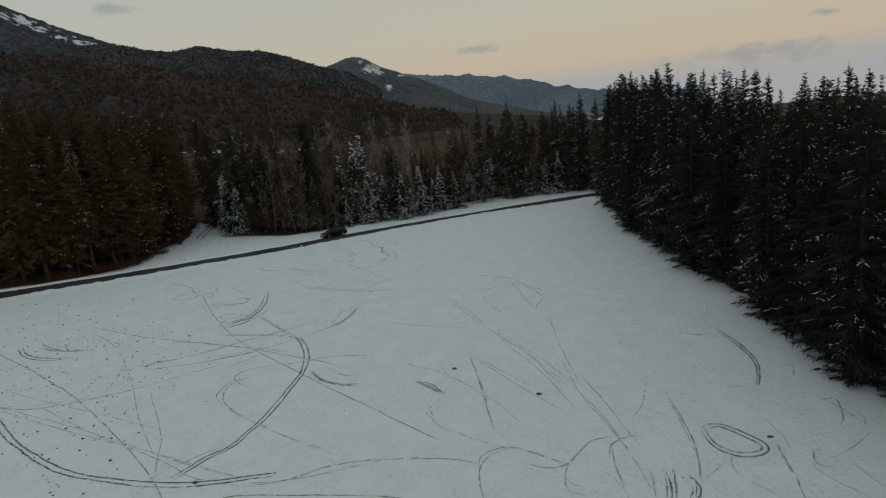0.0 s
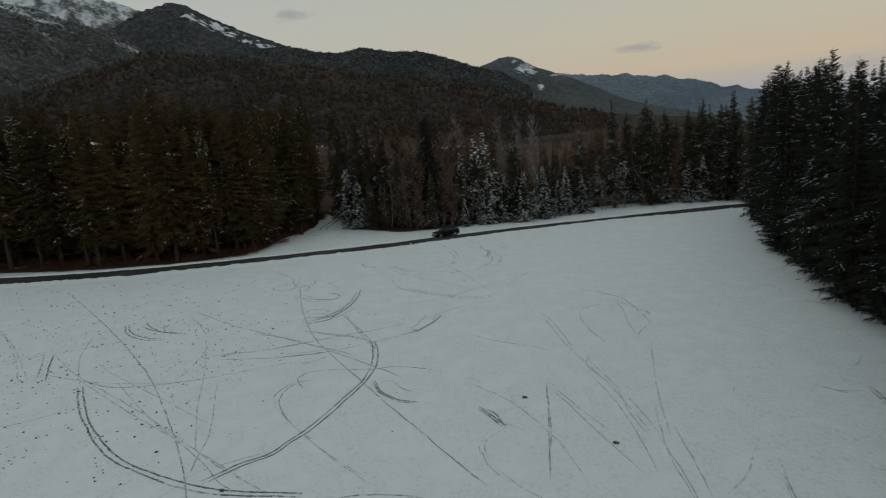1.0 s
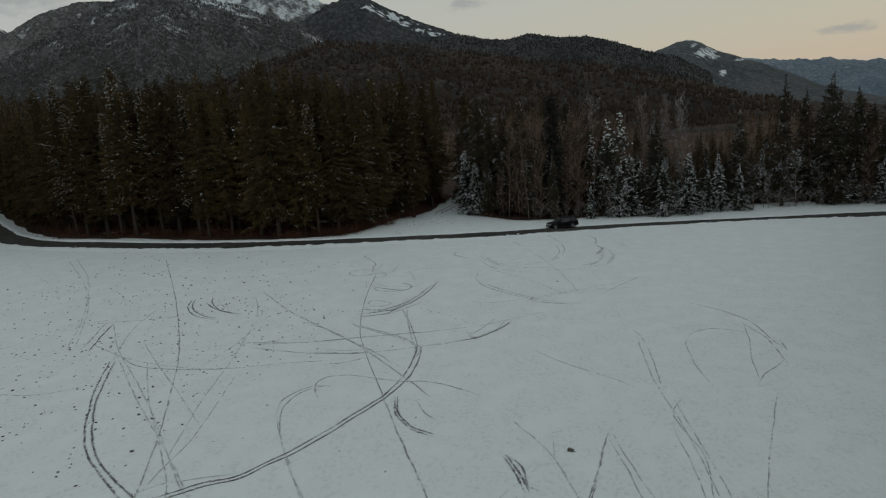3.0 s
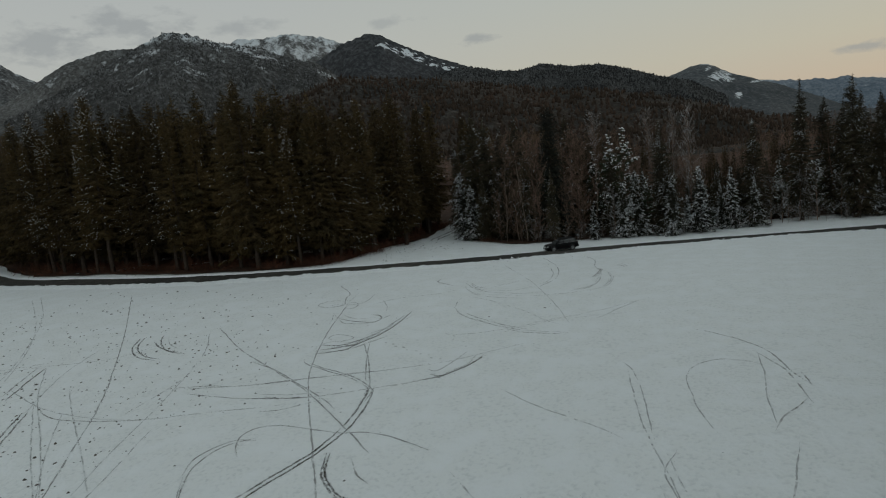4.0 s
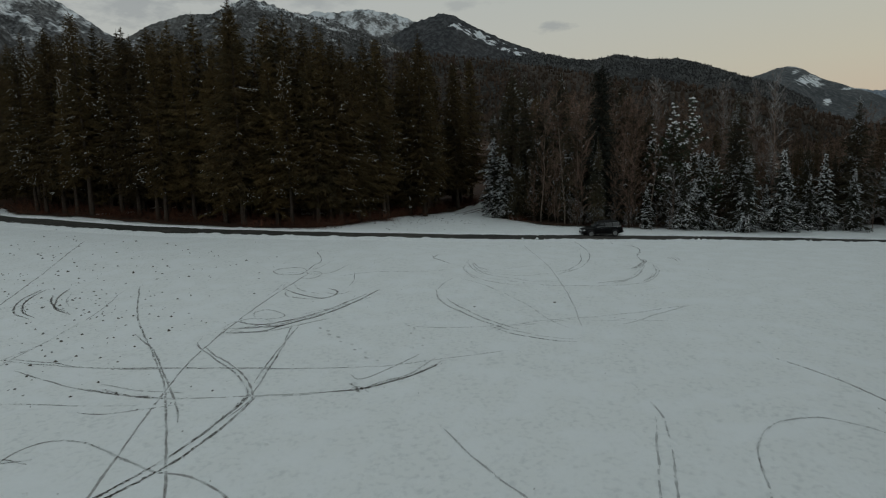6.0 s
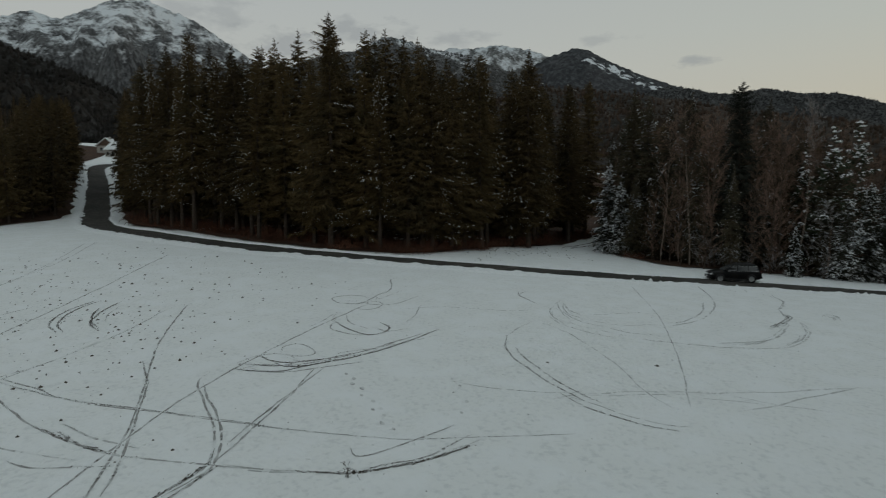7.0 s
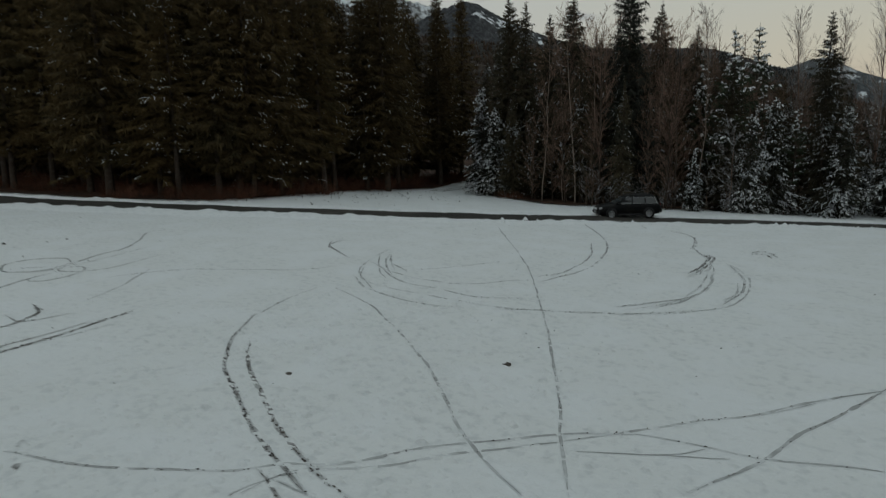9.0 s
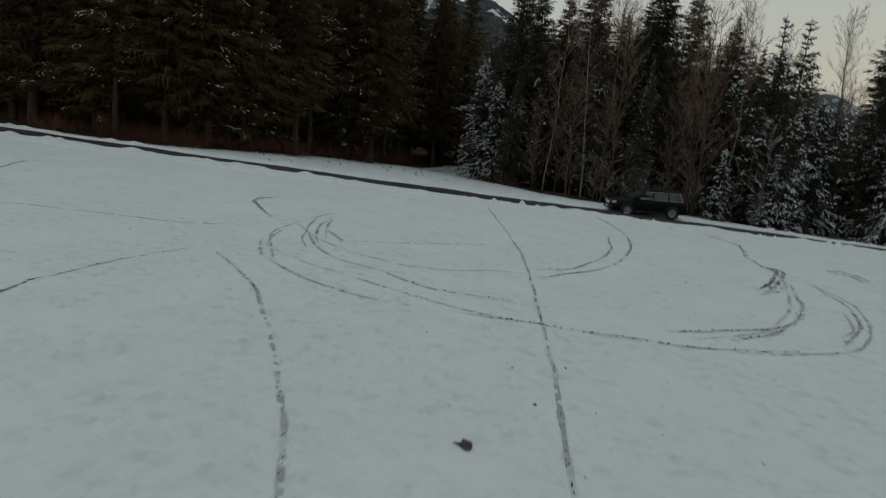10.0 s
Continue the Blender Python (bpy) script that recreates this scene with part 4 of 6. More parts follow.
ridge("far_range", "distant blue-grey mountain range", 4650, 900, [(-26, -0.5), (-19, 0.1), (-15, 0.8), (-12.3, 1.6), (-10, 2.2), (-8, 2.55), (-5, 2.95), (-3, 3.1), (0, 3.6), (4, 3.4), (9, 3.0)], M_FAR_HAZE, 10.0, 0.22, steps=300)


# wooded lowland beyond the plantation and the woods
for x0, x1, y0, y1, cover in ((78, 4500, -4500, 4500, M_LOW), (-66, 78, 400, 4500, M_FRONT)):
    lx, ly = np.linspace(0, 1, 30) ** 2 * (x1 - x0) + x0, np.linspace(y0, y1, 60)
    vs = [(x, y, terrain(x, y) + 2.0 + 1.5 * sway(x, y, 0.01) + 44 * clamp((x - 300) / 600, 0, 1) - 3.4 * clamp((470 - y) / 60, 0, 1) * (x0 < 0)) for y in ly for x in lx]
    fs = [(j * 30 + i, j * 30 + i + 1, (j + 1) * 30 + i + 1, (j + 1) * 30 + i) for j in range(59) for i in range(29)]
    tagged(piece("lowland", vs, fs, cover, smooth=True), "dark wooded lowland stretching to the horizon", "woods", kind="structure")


def hill_trees(hill, count, seed, height, name, label, mat):
    """Thousands of small trees on a far slope, as one mesh."""
    rnd = random.Random(seed)
    src, quads = hill.data.vertices, hill.data.polygons
    n = len(quads)
    vs, fs = [], []
    for _ in range(count):
        c = [src[i].co for i in quads[rnd.randrange(n)].vertices]
        u, v = rnd.random(), rnd.random()
        p = c[0].lerp(c[1], u).lerp(c[3].lerp(c[2], u), v)
        if p.x > 60:
            continue
        x, y = p.x, p.y
        h, w = height * rnd.uniform(0.6, 1.3), height * rnd.uniform(0.2, 0.36)
        k = len(vs)
        a0 = rnd.random() * 3
        for share, low in ((0.6, 0.0), (1.0, 0.45)):
            for i in range(5):
                a = a0 + 1.2566 * i
                vs.append((x + share * w * math.cos(a) * rnd.uniform(0.7, 1.3), y + share * w * math.sin(a) * rnd.uniform(0.7, 1.3), p.z - 1 + (low + rnd.uniform(0, 0.2)) * h))
        vs.append((x + rnd.uniform(-0.4, 0.4), y, p.z + h))
        for i in range(5):
            j = (i + 1) % 5
            fs.extend(((k + i, k + j, k + 5 + j, k + 5 + i), (k + 5 + i, k + 5 + j, k + 10)))
    ob = piece(name, vs, fs, mat)
    return tagged(ob, label, "woods", kind="stuff")


hill_trees(front, 18000, 21, 5.0, "hill_woods", "mixed bare and evergreen woods on the hillside", HILL_TREE)
hill_trees(near_left, 9000, 22, 5.0, "hill_woods", "dark woods on the slope beside the bend", DARK_TREE)
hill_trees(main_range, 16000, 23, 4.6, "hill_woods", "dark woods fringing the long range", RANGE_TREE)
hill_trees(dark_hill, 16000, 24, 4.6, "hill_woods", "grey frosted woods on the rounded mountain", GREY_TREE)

# ---- tracks on the snow ----


def tyre_track(width, strength, points):
    """A worn tyre track: a shallow rut of pressed snow between thrown-up rims, with broken grains of mud along it. strength 1 to 4."""
    rnd = random.Random(int(abs(points[0][0] * 131 + points[0][1] * 17) * 10))
    line = smooth_line(points, 0.11)
    vs, fs, bv, bf, rv, rf = [], [], [], [], [], []
    root = new("tyre_track")
    lanes = (-0.5, 0.5) if strength == 3 else (0.0,)
    w = (0.035, 0.045, 0.065, 0.065)[strength - 1]
    total = len(line)
    fresh = line[total // 2].y > 83 and line[total // 2].x > -26
    near = fresh and min(p.y for p in line) < 93
    w *= 0.75 if near else 1.0
    for lane in lanes:
        first, rim = len(bv), len(rv)
        for k, p in enumerate(line):
            s = beside(line, k)
            fade = min(1.0, 0.15 + min(k, total - 1 - k) / 14)
            here = lane * width * (0.75 + 0.25 * sway(p.x, p.y, 0.2, 8.0)) + 0.05 * sway(k * 0.11, lane, 0.8, 3.0)
            for o in (-w, w):
                c = p + s * (here + o * fade * (1 + 0.9 * sway(k * 0.11, o, 2.5, 4.0) + 0.5 * sway(k * 0.11, o, 0.6, 5.0)))
                bv.append((c.x, c.y, ground_z(c.x, c.y) + 0.012))
            for o, lift in ((-2.8, -1.2), (-1.5, 0.7), (-0.9, 0.1), (0.9, 0.1), (1.5, 0.7), (2.8, -1.2)):
                c = p + s * (here + o * w * (1 + 0.3 * sway(k * 0.11, o, 3.0, 6.0)))
                top = 0.025 * lift * (fade * max(0.0, 0.4 + 1.3 * sway(k * 0.11, o, 3.5, 7.0)) if lift > 0 else 1.0)
                rv.append((c.x, c.y, ground_z(c.x, c.y) + 0.008 + top))
            patchy = sway(p.x, p.y, 0.35, lane * 3 + width) + 0.7 * sway(p.x, p.y, 1.6, lane) + 0.5 * sway(p.x, p.y, 5.0, lane)
            keep = (0.30, 0.46, 0.95, 1.0)[strength - 1] + 0.9 * patchy - (0.3 if strength == 3 and lane < 0 else 0)
            d = (line[min(k + 1, total - 1)] - line[max(k - 1, 0)]).normalized()
            for _ in range((2, 4, 7, 7)[strength - 1]):
                if rnd.random() > keep * fade * ((0.4 if strength < 3 else 0.5) if near else 0.6 if fresh else 1):
                    continue
                c = p + s * (here + rnd.gauss(0, 0.5) * w) + d * rnd.uniform(-0.06, 0.06)
                r = 0.006 + w * (0.30 if strength < 3 else 0.45) * rnd.random() ** 2.2
                z = ground_z(c.x, c.y) + 0.014
                a0 = rnd.random() * 6
                q = len(vs)
                for i in range(4):
                    a = a0 + 1.5708 * i
                    u, v = r * 2.4 * math.cos(a) * rnd.uniform(0.5, 1.3), r * math.sin(a) * rnd.uniform(0.5, 1.3)
                    vs.append((c.x + d.x * u + s.x * v, c.y + d.y * u + s.y * v, z))
                vs.append((c.x, c.y, z + rnd.uniform(0.006, 0.03)))
                fs.extend((q + i, q + (i + 1) % 4, q + 4) for i in range(4))
        for k in range(total - 1):
            a, p = first + 2 * k, line[k]
            if sway(p.x, p.y, 1.3, lane + 2.0) + 0.6 * sway(p.x, p.y, 4.5, lane) > (-0.32, -0.38, -0.42, -0.6)[strength - 1]:
                bf.append((a, a + 1, a + 3, a + 2))
            for i in (0, 1, 3, 4):
                a = rim + 6 * k + i
                rf.append((a, a + 1, a + 7, a + 6))
    # flat ribbon: the rut's shade comes from its grey colour
    piece("pressed_snow", bv, bf, SNOW_FAINT if strength == 1 or fresh and strength == 2 else SNOW_WORN if fresh or strength == 2 else SNOW_PRESSED, root, smooth=True)
    piece("snow_rim", rv, rf, SNOW, root, "thrown-up rim of loose snow", smooth=True)
    if fs:
        piece("mud", vs, fs, MUD, root, "broken line of brown mud")
    names = ("faint broken tyre track in the snow", "thin muddy tyre track in the snow", "dark double tyre track churned through the snow", "broad muddy tyre track curving through the snow")
    return tagged(root, names[strength - 1], "tyre track", "tyre tracks on the meadow", "structure")


tyre_track(.5, 1, [(-48.6, 72.9), (-45.7, 67.6), (-41.2, 62.3)])
tyre_track(.5, 3, [(-41.2, 62.3), (-37.4, 58.2), (-33.4, 54.8), (-30.5, 52.9), (-27.4, 51.6), (-24.3, 50.6), (-22.0, 50.2), (-19.2, 50.1), (-16.5, 50.2)])
tyre_track(.22, 2, [(-65.3, 88.2), (-52.0, 77.8), (-42.8, 70.2), (-36.5, 64.6), (-31.6, 59.5), (-27.4, 54.8), (-24.5, 51.2), (-23.0, 49.0)])
tyre_track(.25, 1, [(-20.2, 54.3), (-22.1, 53.1), (-24.0, 51.8), (-25.1, 49.2)])
tyre_track(.22, 2, [(-33.0, 88.7), (-29.2, 80.5), (-24.9, 72.9), (-21.2, 68.2), (-18.0, 64.5), (-14.1, 60.0), (-10.0, 55.5), (-6.3, 51.5)])
tyre_track(.5, 3, [(-47.2, 76.1), (-45.1, 73.7), (-42.4, 72.3), (-39.9, 72.0)])
tyre_track(.25, 2, [(-50.5, 68.7), (-48.6, 66.3), (-46.5, 63.5)])
tyre_track(.2, 1, [(-53.7, 66.6), (-52.2, 67.7), (-50.1, 69.4)])
tyre_track(.2, 1, [(-47.5, 64.6), (-40.5, 63.1), (-34.9, 63.1), (-30.9, 63.9), (-27.6, 65.5), (-22.2, 68.2)])
tyre_track(.25, 2, [(-3.1, 63.4), (-2.9, 59.5), (-2.8, 55.3), (-2.7, 52.0)])
tyre_track(.2, 1, [(-3.0, 62.7), (-1.9, 60.8), (-0.0, 57.0), (2.3, 52.7)])
tyre_track(.2, 1, [(-5.7, 61.9), (-5.0, 60.0), (-3.5, 57.8), (-2.1, 55.4), (-0.8, 52.2)])
tyre_track(.2, 1, [(-0.1, 65.0), (1.7, 59.8), (2.7, 55.1), (3.0, 52.8)])
tyre_track(.2, 1, [(-59.1, 60.0), (-57.0, 61.0), (-55.1, 61.9)])
tyre_track(.15, 1, [(-79.4, 85.3), (-66.1, 77.8), (-53.9, 68.6), (-47.8, 62.9)])
tyre_track(.3, 1, [(-6.8, 55.4), (-6.6, 54.0), (-5.9, 52.7), (-4.9, 51.7)])
tyre_track(.2, 1, [(-33.1, 63.8), (-33.9, 69.2), (-36.3, 73.0)])
tyre_track(.2, 1, [(-29.2, 63.1), (-25.8, 56.3), (-24.8, 52.8), (-24.2, 50.7)])
tyre_track(.2, 1, [(-42.0, 63.3), (-33.7, 58.5), (-27.0, 54.9), (-18.5, 50.1)])
tyre_track(.2, 1, [(-49.0, 53.4), (-47.5, 55.2), (-42.2, 56.5), (-39.3, 58.8)])
tyre_track(.45, 3, [(9.9, 49.2), (11.0, 49.3), (11.9, 48.1), (12.4, 46.9), (11.9, 46.3), (10.6, 46.4), (9.8, 47.4), (9.8, 49.0)])
tyre_track(.8, 3, [(6.3, 46.0), (5.9, 44.6), (5.4, 43.4)])
tyre_track(.6, 3, [(7.0, 45.3), (7.1, 44.2), (6.5, 43.3)])
tyre_track(.5, 2, [(0.5, 46.4), (0.8, 45.8), (1.3, 45.5)])
tyre_track(.35, 2, [(-4.2, 48.4), (-3.7, 49.5), (-1.9, 49.8), (1.1, 47.5)])
tyre_track(.3, 3, [(17.3, 62.0), (17.5, 59.3), (17.2, 56.0), (15.6, 53.0)])
tyre_track(.25, 1, [(14.4, 62.4), (15.4, 61.5), (16.6, 61.1)])
tyre_track(.3, 2, [(18.5, 55.4), (19.1, 54.8), (18.6, 53.8)])
tyre_track(.4, 2, [(18.3, 50.7), (18.8, 49.2), (18.9, 47.7)])
tyre_track(.3, 2, [(13.7, 53.5), (14.3, 53.2), (14.9, 53.0)])
tyre_track(.2, 1, [(3.6, 56.5), (4.6, 51.1), (4.9, 45.2)])
tyre_track(.2, 1, [(9.5, 54.2), (8.5, 47.4), (7.9, 45.3)])
tyre_track(.25, 1, [(13.1, 47.1), (12.6, 44.9), (12.0, 42.6)])
tyre_track(.25, 2, [(-18.4, 49.3), (-13.9, 49.6), (-9.4, 50.2), (-5.5, 49.4), (-4.1, 48.6)])
tyre_track(.3, 2, [(4.0, 48.9), (3.6, 46.8), (3.4, 44.8)])
tyre_track(.3, 2, [(14.8, 46.1), (14.2, 44.9), (14.6, 44.4)])
tyre_track(.3, 2, [(19.2, 91.1), (20.3, 89.9), (20.6, 88.1)])
tyre_track(.3, 2, [(17.5, 85.0), (18.4, 83.8), (18.5, 81.4)])
tyre_track(.3, 2, [(19.2, 79.1), (20.2, 78.4), (20.9, 77.5)])
tyre_track(.25, 1, [(16.7, 64.9), (17.9, 65.2), (19.1, 67.0)])
tyre_track(.25, 1, [(-5.2, 79.6), (-3.5, 77.3), (-2.5, 74.8), (-1.6, 71.5), (-0.9, 68.8)])
tyre_track(.3, 1, [(1.8, 70.0), (0.9, 72.0), (0.3, 74.2), (-0.2, 76.5), (0.2, 78.4), (1.4, 79.5), (2.7, 79.5), (3.8, 79.0)])
tyre_track(.55, 2, [(-0.4, 85.3), (1.8, 83.8), (4.0, 81.4), (5.2, 78.1), (6.0, 76.5)])
tyre_track(.25, 1, [(3.4, 81.2), (3.8, 77.7), (3.9, 74.5), (4.3, 71.5)])
tyre_track(.2, 1, [(-10.2, 72.7), (-7.7, 71.2), (-5.4, 70.1), (-3.7, 69.4), (-2.3, 68.6)])
tyre_track(.3, 2, [(-41.7, 80.1), (-33.9, 75.3), (-26.8, 71.9), (-22.5, 69.7), (-16.9, 66.1), (-14.1, 64.2)])
tyre_track(.2, 1, [(-18.5, 71.0), (-16.8, 72.1), (-15.0, 73.8)])
tyre_track(.25, 1, [(-34.9, 87.7), (-33.8, 89.9), (-35.2, 94.0)])
tyre_track(.3, 2, [(-31.2, 84.8), (-29.4, 83.2), (-27.4, 83.3), (-26.3, 84.7)])
tyre_track(.25, 2, [(-21.6, 93.0), (-19.1, 92.0), (-16.4, 90.3), (-14.3, 88.7), (-12.9, 87.4), (-11.8, 86.4), (-10.2, 85.4)])
tyre_track(.25, 2, [(-24.7, 110.0), (-17.9, 100.5), (-14.6, 95.1), (-12.5, 91.4), (-11.2, 89.0), (-10.4, 87.3), (-9.6, 85.8)])
tyre_track(.25, 2, [(-18.4, 81.6), (-17.2, 82.0), (-15.7, 82.7), (-14.5, 83.4), (-13.9, 84.0), (-13.1, 84.6), (-12.4, 85.6), (-11.5, 86.5), (-10.4, 87.6), (-9.4, 88.2)])
tyre_track(.25, 2, [(-9.4, 88.2), (-8.3, 88.4), (-7.5, 88.5), (-6.5, 88.8), (-5.7, 89.1)])
tyre_track(.25, 2, [(-8.1, 86.8), (-7.5, 88.1), (-6.9, 89.8), (-6.2, 91.5), (-5.6, 93.2)])
tyre_track(.2, 1, [(-13.8, 83.1), (-13.6, 83.9), (-13.1, 84.6)])
tyre_track(.3, 2, [(-21.8, 116.1), (-17.7, 109.2), (-16.1, 104.9), (-15.5, 101.4), (-15.8, 99.2), (-16.1, 97.9)])
tyre_track(.3, 2, [(-17.9, 107.8), (-16.4, 103.8), (-16.0, 100.3), (-16.5, 98.8)])
tyre_track(.3, 2, [(-15.7, 115.9), (-14.1, 113.2), (-13.1, 108.9), (-11.8, 106.0), (-11.4, 103.3), (-11.7, 101.8)])
tyre_track(.35, 1, [(-11.1, 105.7), (-10.2, 104.1), (-9.5, 101.5), (-9.5, 98.7), (-10.3, 97.1), (-11.6, 95.7), (-13.5, 94.7), (-15.6, 94.1), (-17.7, 94.0), (-19.9, 94.0), (-21.5, 94.5), (-23.1, 95.9), (-24.2, 98.0), (-24.9, 100.0)])
tyre_track(.3, 1, [(-11.3, 103.3), (-11.0, 101.1), (-11.0, 98.6)])
tyre_track(.4, 2, [(-25.9, 97.7), (-27.9, 99.0), (-29.0, 100.3)])
tyre_track(.3, 2, [(-21.3, 95.8), (-22.9, 97.3), (-24.0, 98.9)])
tyre_track(.5, 2, [(-10.6, 109.2), (-10.0, 109.6), (-9.4, 108.5)])
tyre_track(.2, 1, [(-8.8, 87.7), (-8.5, 87.9), (-8.2, 88.3)])
tyre_track(.2, 1, [(-8.6, 89.4), (-7.8, 90.1), (-6.8, 91.4)])
tyre_track(.3, 4, [(-14.2, 83.7), (-12.4, 83.1), (-10.8, 83.0), (-9.8, 83.1), (-9.0, 83.4)])
tyre_track(.3, 2, [(-13.8, 83.6), (-12.4, 83.6), (-10.9, 83.4), (-9.6, 83.6), (-8.9, 84.0)])
tyre_track(.3, 4, [(-15.5, 74.1), (-14.8, 73.5), (-14.9, 74.0)])
tyre_track(.3, 4, [(-15.3, 73.6), (-15.1, 73.9), (-14.4, 73.7)])
tyre_track(.25, 2, [(-26.5, 76.1), (-26.3, 77.1), (-24.9, 78.5), (-24.5, 81.1), (-24.9, 86.6)])
tyre_track(.2, 2, [(-27.8, 85.0), (-26.5, 85.0), (-26.3, 86.3)])
tyre_track(.2, 2, [(-18.4, 49.6), (-15.8, 49.5), (-13.6, 50.2), (-11.2, 50.4), (-8.8, 50.1), (-6.1, 49.6)])
tyre_track(.2, 2, [(-21.9, 48.3), (-19.9, 48.5), (-18.1, 48.5), (-15.6, 48.1), (-12.6, 47.5), (-9.9, 46.9), (-6.3, 45.7)])
tyre_track(.2, 1, [(-18.4, 49.4), (-19.4, 49.8), (-22.1, 51.0), (-24.0, 52.6), (-29.0, 56.1), (-33.0, 58.9), (-38.0, 62.9)])
tyre_track(.3, 3, [(-7.7, 59.7), (-6.4, 58.3), (-5.6, 57.1)])
tyre_track(.2, 1, [(-6.5, 57.1), (-7.0, 55.1), (-6.4, 53.5)])
tyre_track(.2, 2, [(-4.2, 45.2), (-4.3, 47.0), (-4.1, 48.2), (-3.5, 49.2), (-2.4, 49.7), (-1.7, 49.8)])
tyre_track(.2, 2, [(-1.5, 48.2), (-0.3, 47.5), (1.0, 47.6), (2.1, 48.7), (3.1, 49.5), (4.4, 49.6)])
tyre_track(.2, 2, [(1.0, 47.6), (0.5, 46.4), (0.5, 45.4), (1.2, 44.8)])
tyre_track(.2, 2, [(3.5, 47.6), (4.1, 48.9), (5.3, 49.4), (6.2, 49.2)])
tyre_track(.2, 4, [(6.1, 45.8), (5.9, 44.7), (5.5, 43.5)])
tyre_track(.2, 4, [(6.8, 45.2), (7.3, 44.8), (6.8, 43.6)])
tyre_track(.2, 2, [(3.2, 46.2), (3.2, 45.6), (3.4, 44.9), (3.4, 43.9)])
tyre_track(.2, 2, [(5.2, 46.4), (5.2, 45.5), (4.8, 44.0)])
tyre_track(.2, 2, [(9.5, 54.2), (9.2, 51.0), (8.7, 47.7), (7.6, 44.7)])
tyre_track(.2, 1, [(-5.8, 52.9), (-3.5, 50.7), (-0.2, 48.8)])
tyre_track(.2, 1, [(3.9, 60.2), (3.9, 54.7), (4.5, 50.7), (4.8, 47.4), (4.8, 44.6)])
tyre_track(.2, 1, [(4.7, 57.4), (5.2, 52.9), (5.6, 48.3)])
tyre_track(.2, 1, [(-0.2, 67.7), (2.5, 60.6), (3.8, 56.4)])
tyre_track(.2, 1, [(9.1, 56.3), (7.5, 52.8), (6.2, 51.2)])
tyre_track(.2, 2, [(3.2, 81.3), (4.8, 78.5), (5.9, 74.2)])
tyre_track(.2, 2, [(17.4, 62.0), (17.8, 60.3), (17.6, 57.8), (16.9, 55.5), (15.6, 52.9)])
tyre_track(.2, 2, [(14.4, 62.4), (15.5, 61.6), (16.8, 61.6)])
tyre_track(.2, 1, [(15.6, 64.7), (16.9, 64.8), (17.4, 65.6)])
tyre_track(.2, 2, [(13.7, 53.4), (14.7, 53.1)])
tyre_track(.2, 1, [(14.7, 53.1), (15.9, 51.8)])
tyre_track(.2, 1, [(18.4, 55.1), (19.3, 55.1), (18.6, 53.8), (17.6, 53.3)])
tyre_track(.2, 2, [(18.2, 50.5), (19.1, 50.3), (18.5, 48.8), (17.6, 47.7)])
tyre_track(.2, 1, [(18.6, 48.8), (19.3, 48.2), (18.8, 47.2)])
tyre_track(.2, 2, [(14.0, 44.7), (14.6, 45.7), (15.4, 46.0)])
tyre_track(.2, 1, [(14.1, 44.9), (14.3, 44.2)])
tyre_track(.2, 2, [(13.2, 47.1), (12.7, 45.0), (12.4, 43.8), (11.9, 42.3)])
tyre_track(.2, 1, [(14.1, 48.1), (13.6, 46.3)])
tyre_track(.2, 1, [(10.3, 46.6), (9.8, 45.6), (9.8, 44.6)])
tyre_track(.2, 1, [(15.5, 45.1), (16.7, 45.6), (18.7, 46.7)])
tyre_track(.2, 1, [(13.5, 45.5), (14.2, 43.4), (15.1, 41.7)])
tyre_track(.2, 1, [(7.7, 44.7), (9.7, 46.0)])
tyre_track(.2, 2, [(17.2, 84.8), (18.5, 83.3), (18.4, 80.7)])
tyre_track(.2, 2, [(19.0, 78.5), (21.0, 77.7)])
tyre_track(.2, 1, [(17.6, 90.4), (18.3, 87.9)])
tyre_track(.2, 1, [(20.1, 89.6), (20.5, 87.3)])
tyre_track(.2, 1, [(15.9, 45.8), (16.1, 43.0), (16.4, 41.7)])
tyre_track(.2, 1, [(10.0, 44.2), (10.9, 42.8)])
tyre_track(.2, 1, [(13.9, 49.4), (13.9, 47.7)])
tyre_track(.45, 3, [(-18.6, 71.2), (-17.7, 69.2), (-17.0, 66.2), (-17.0, 63.5), (-17.6, 60.9), (-18.2, 58.4), (-18.8, 56.5), (-19.5, 55.2), (-20.2, 53.8), (-21.4, 52.9), (-22.3, 51.9), (-23.2, 50.9)])
tyre_track(.2, 2, [(-23.8, 78.9), (-22.0, 75.8), (-19.6, 72.1)])
tyre_track(.2, 4, [(-26.6, 77.7), (-25.2, 77.8), (-24.2, 79.7), (-24.1, 83.2), (-24.8, 87.4)])
tyre_track(.2, 2, [(-26.5, 78.4), (-25.0, 79.0), (-24.4, 82.6)])
tyre_track(.25, 3, [(-16.3, 63.7), (-15.2, 61.9), (-13.6, 60.7), (-11.9, 60.3)])
tyre_track(.2, 2, [(-21.5, 64.0), (-22.5, 62.9), (-22.8, 61.3), (-22.2, 59.7), (-20.6, 57.7)])
tyre_track(.2, 1, [(-20.6, 57.7), (-18.8, 56.1), (-16.3, 53.9), (-12.9, 51.3)])
tyre_track(.2, 2, [(-34.1, 89.6), (-32.9, 88.8), (-31.8, 90.1), (-32.5, 92.9)])
tyre_track(.2, 2, [(-15.1, 78.5), (-15.2, 76.2), (-15.6, 74.6), (-16.4, 74.8)])
tyre_track(.2, 2, [(-24.4, 66.5), (-22.6, 67.2), (-20.8, 69.0)])
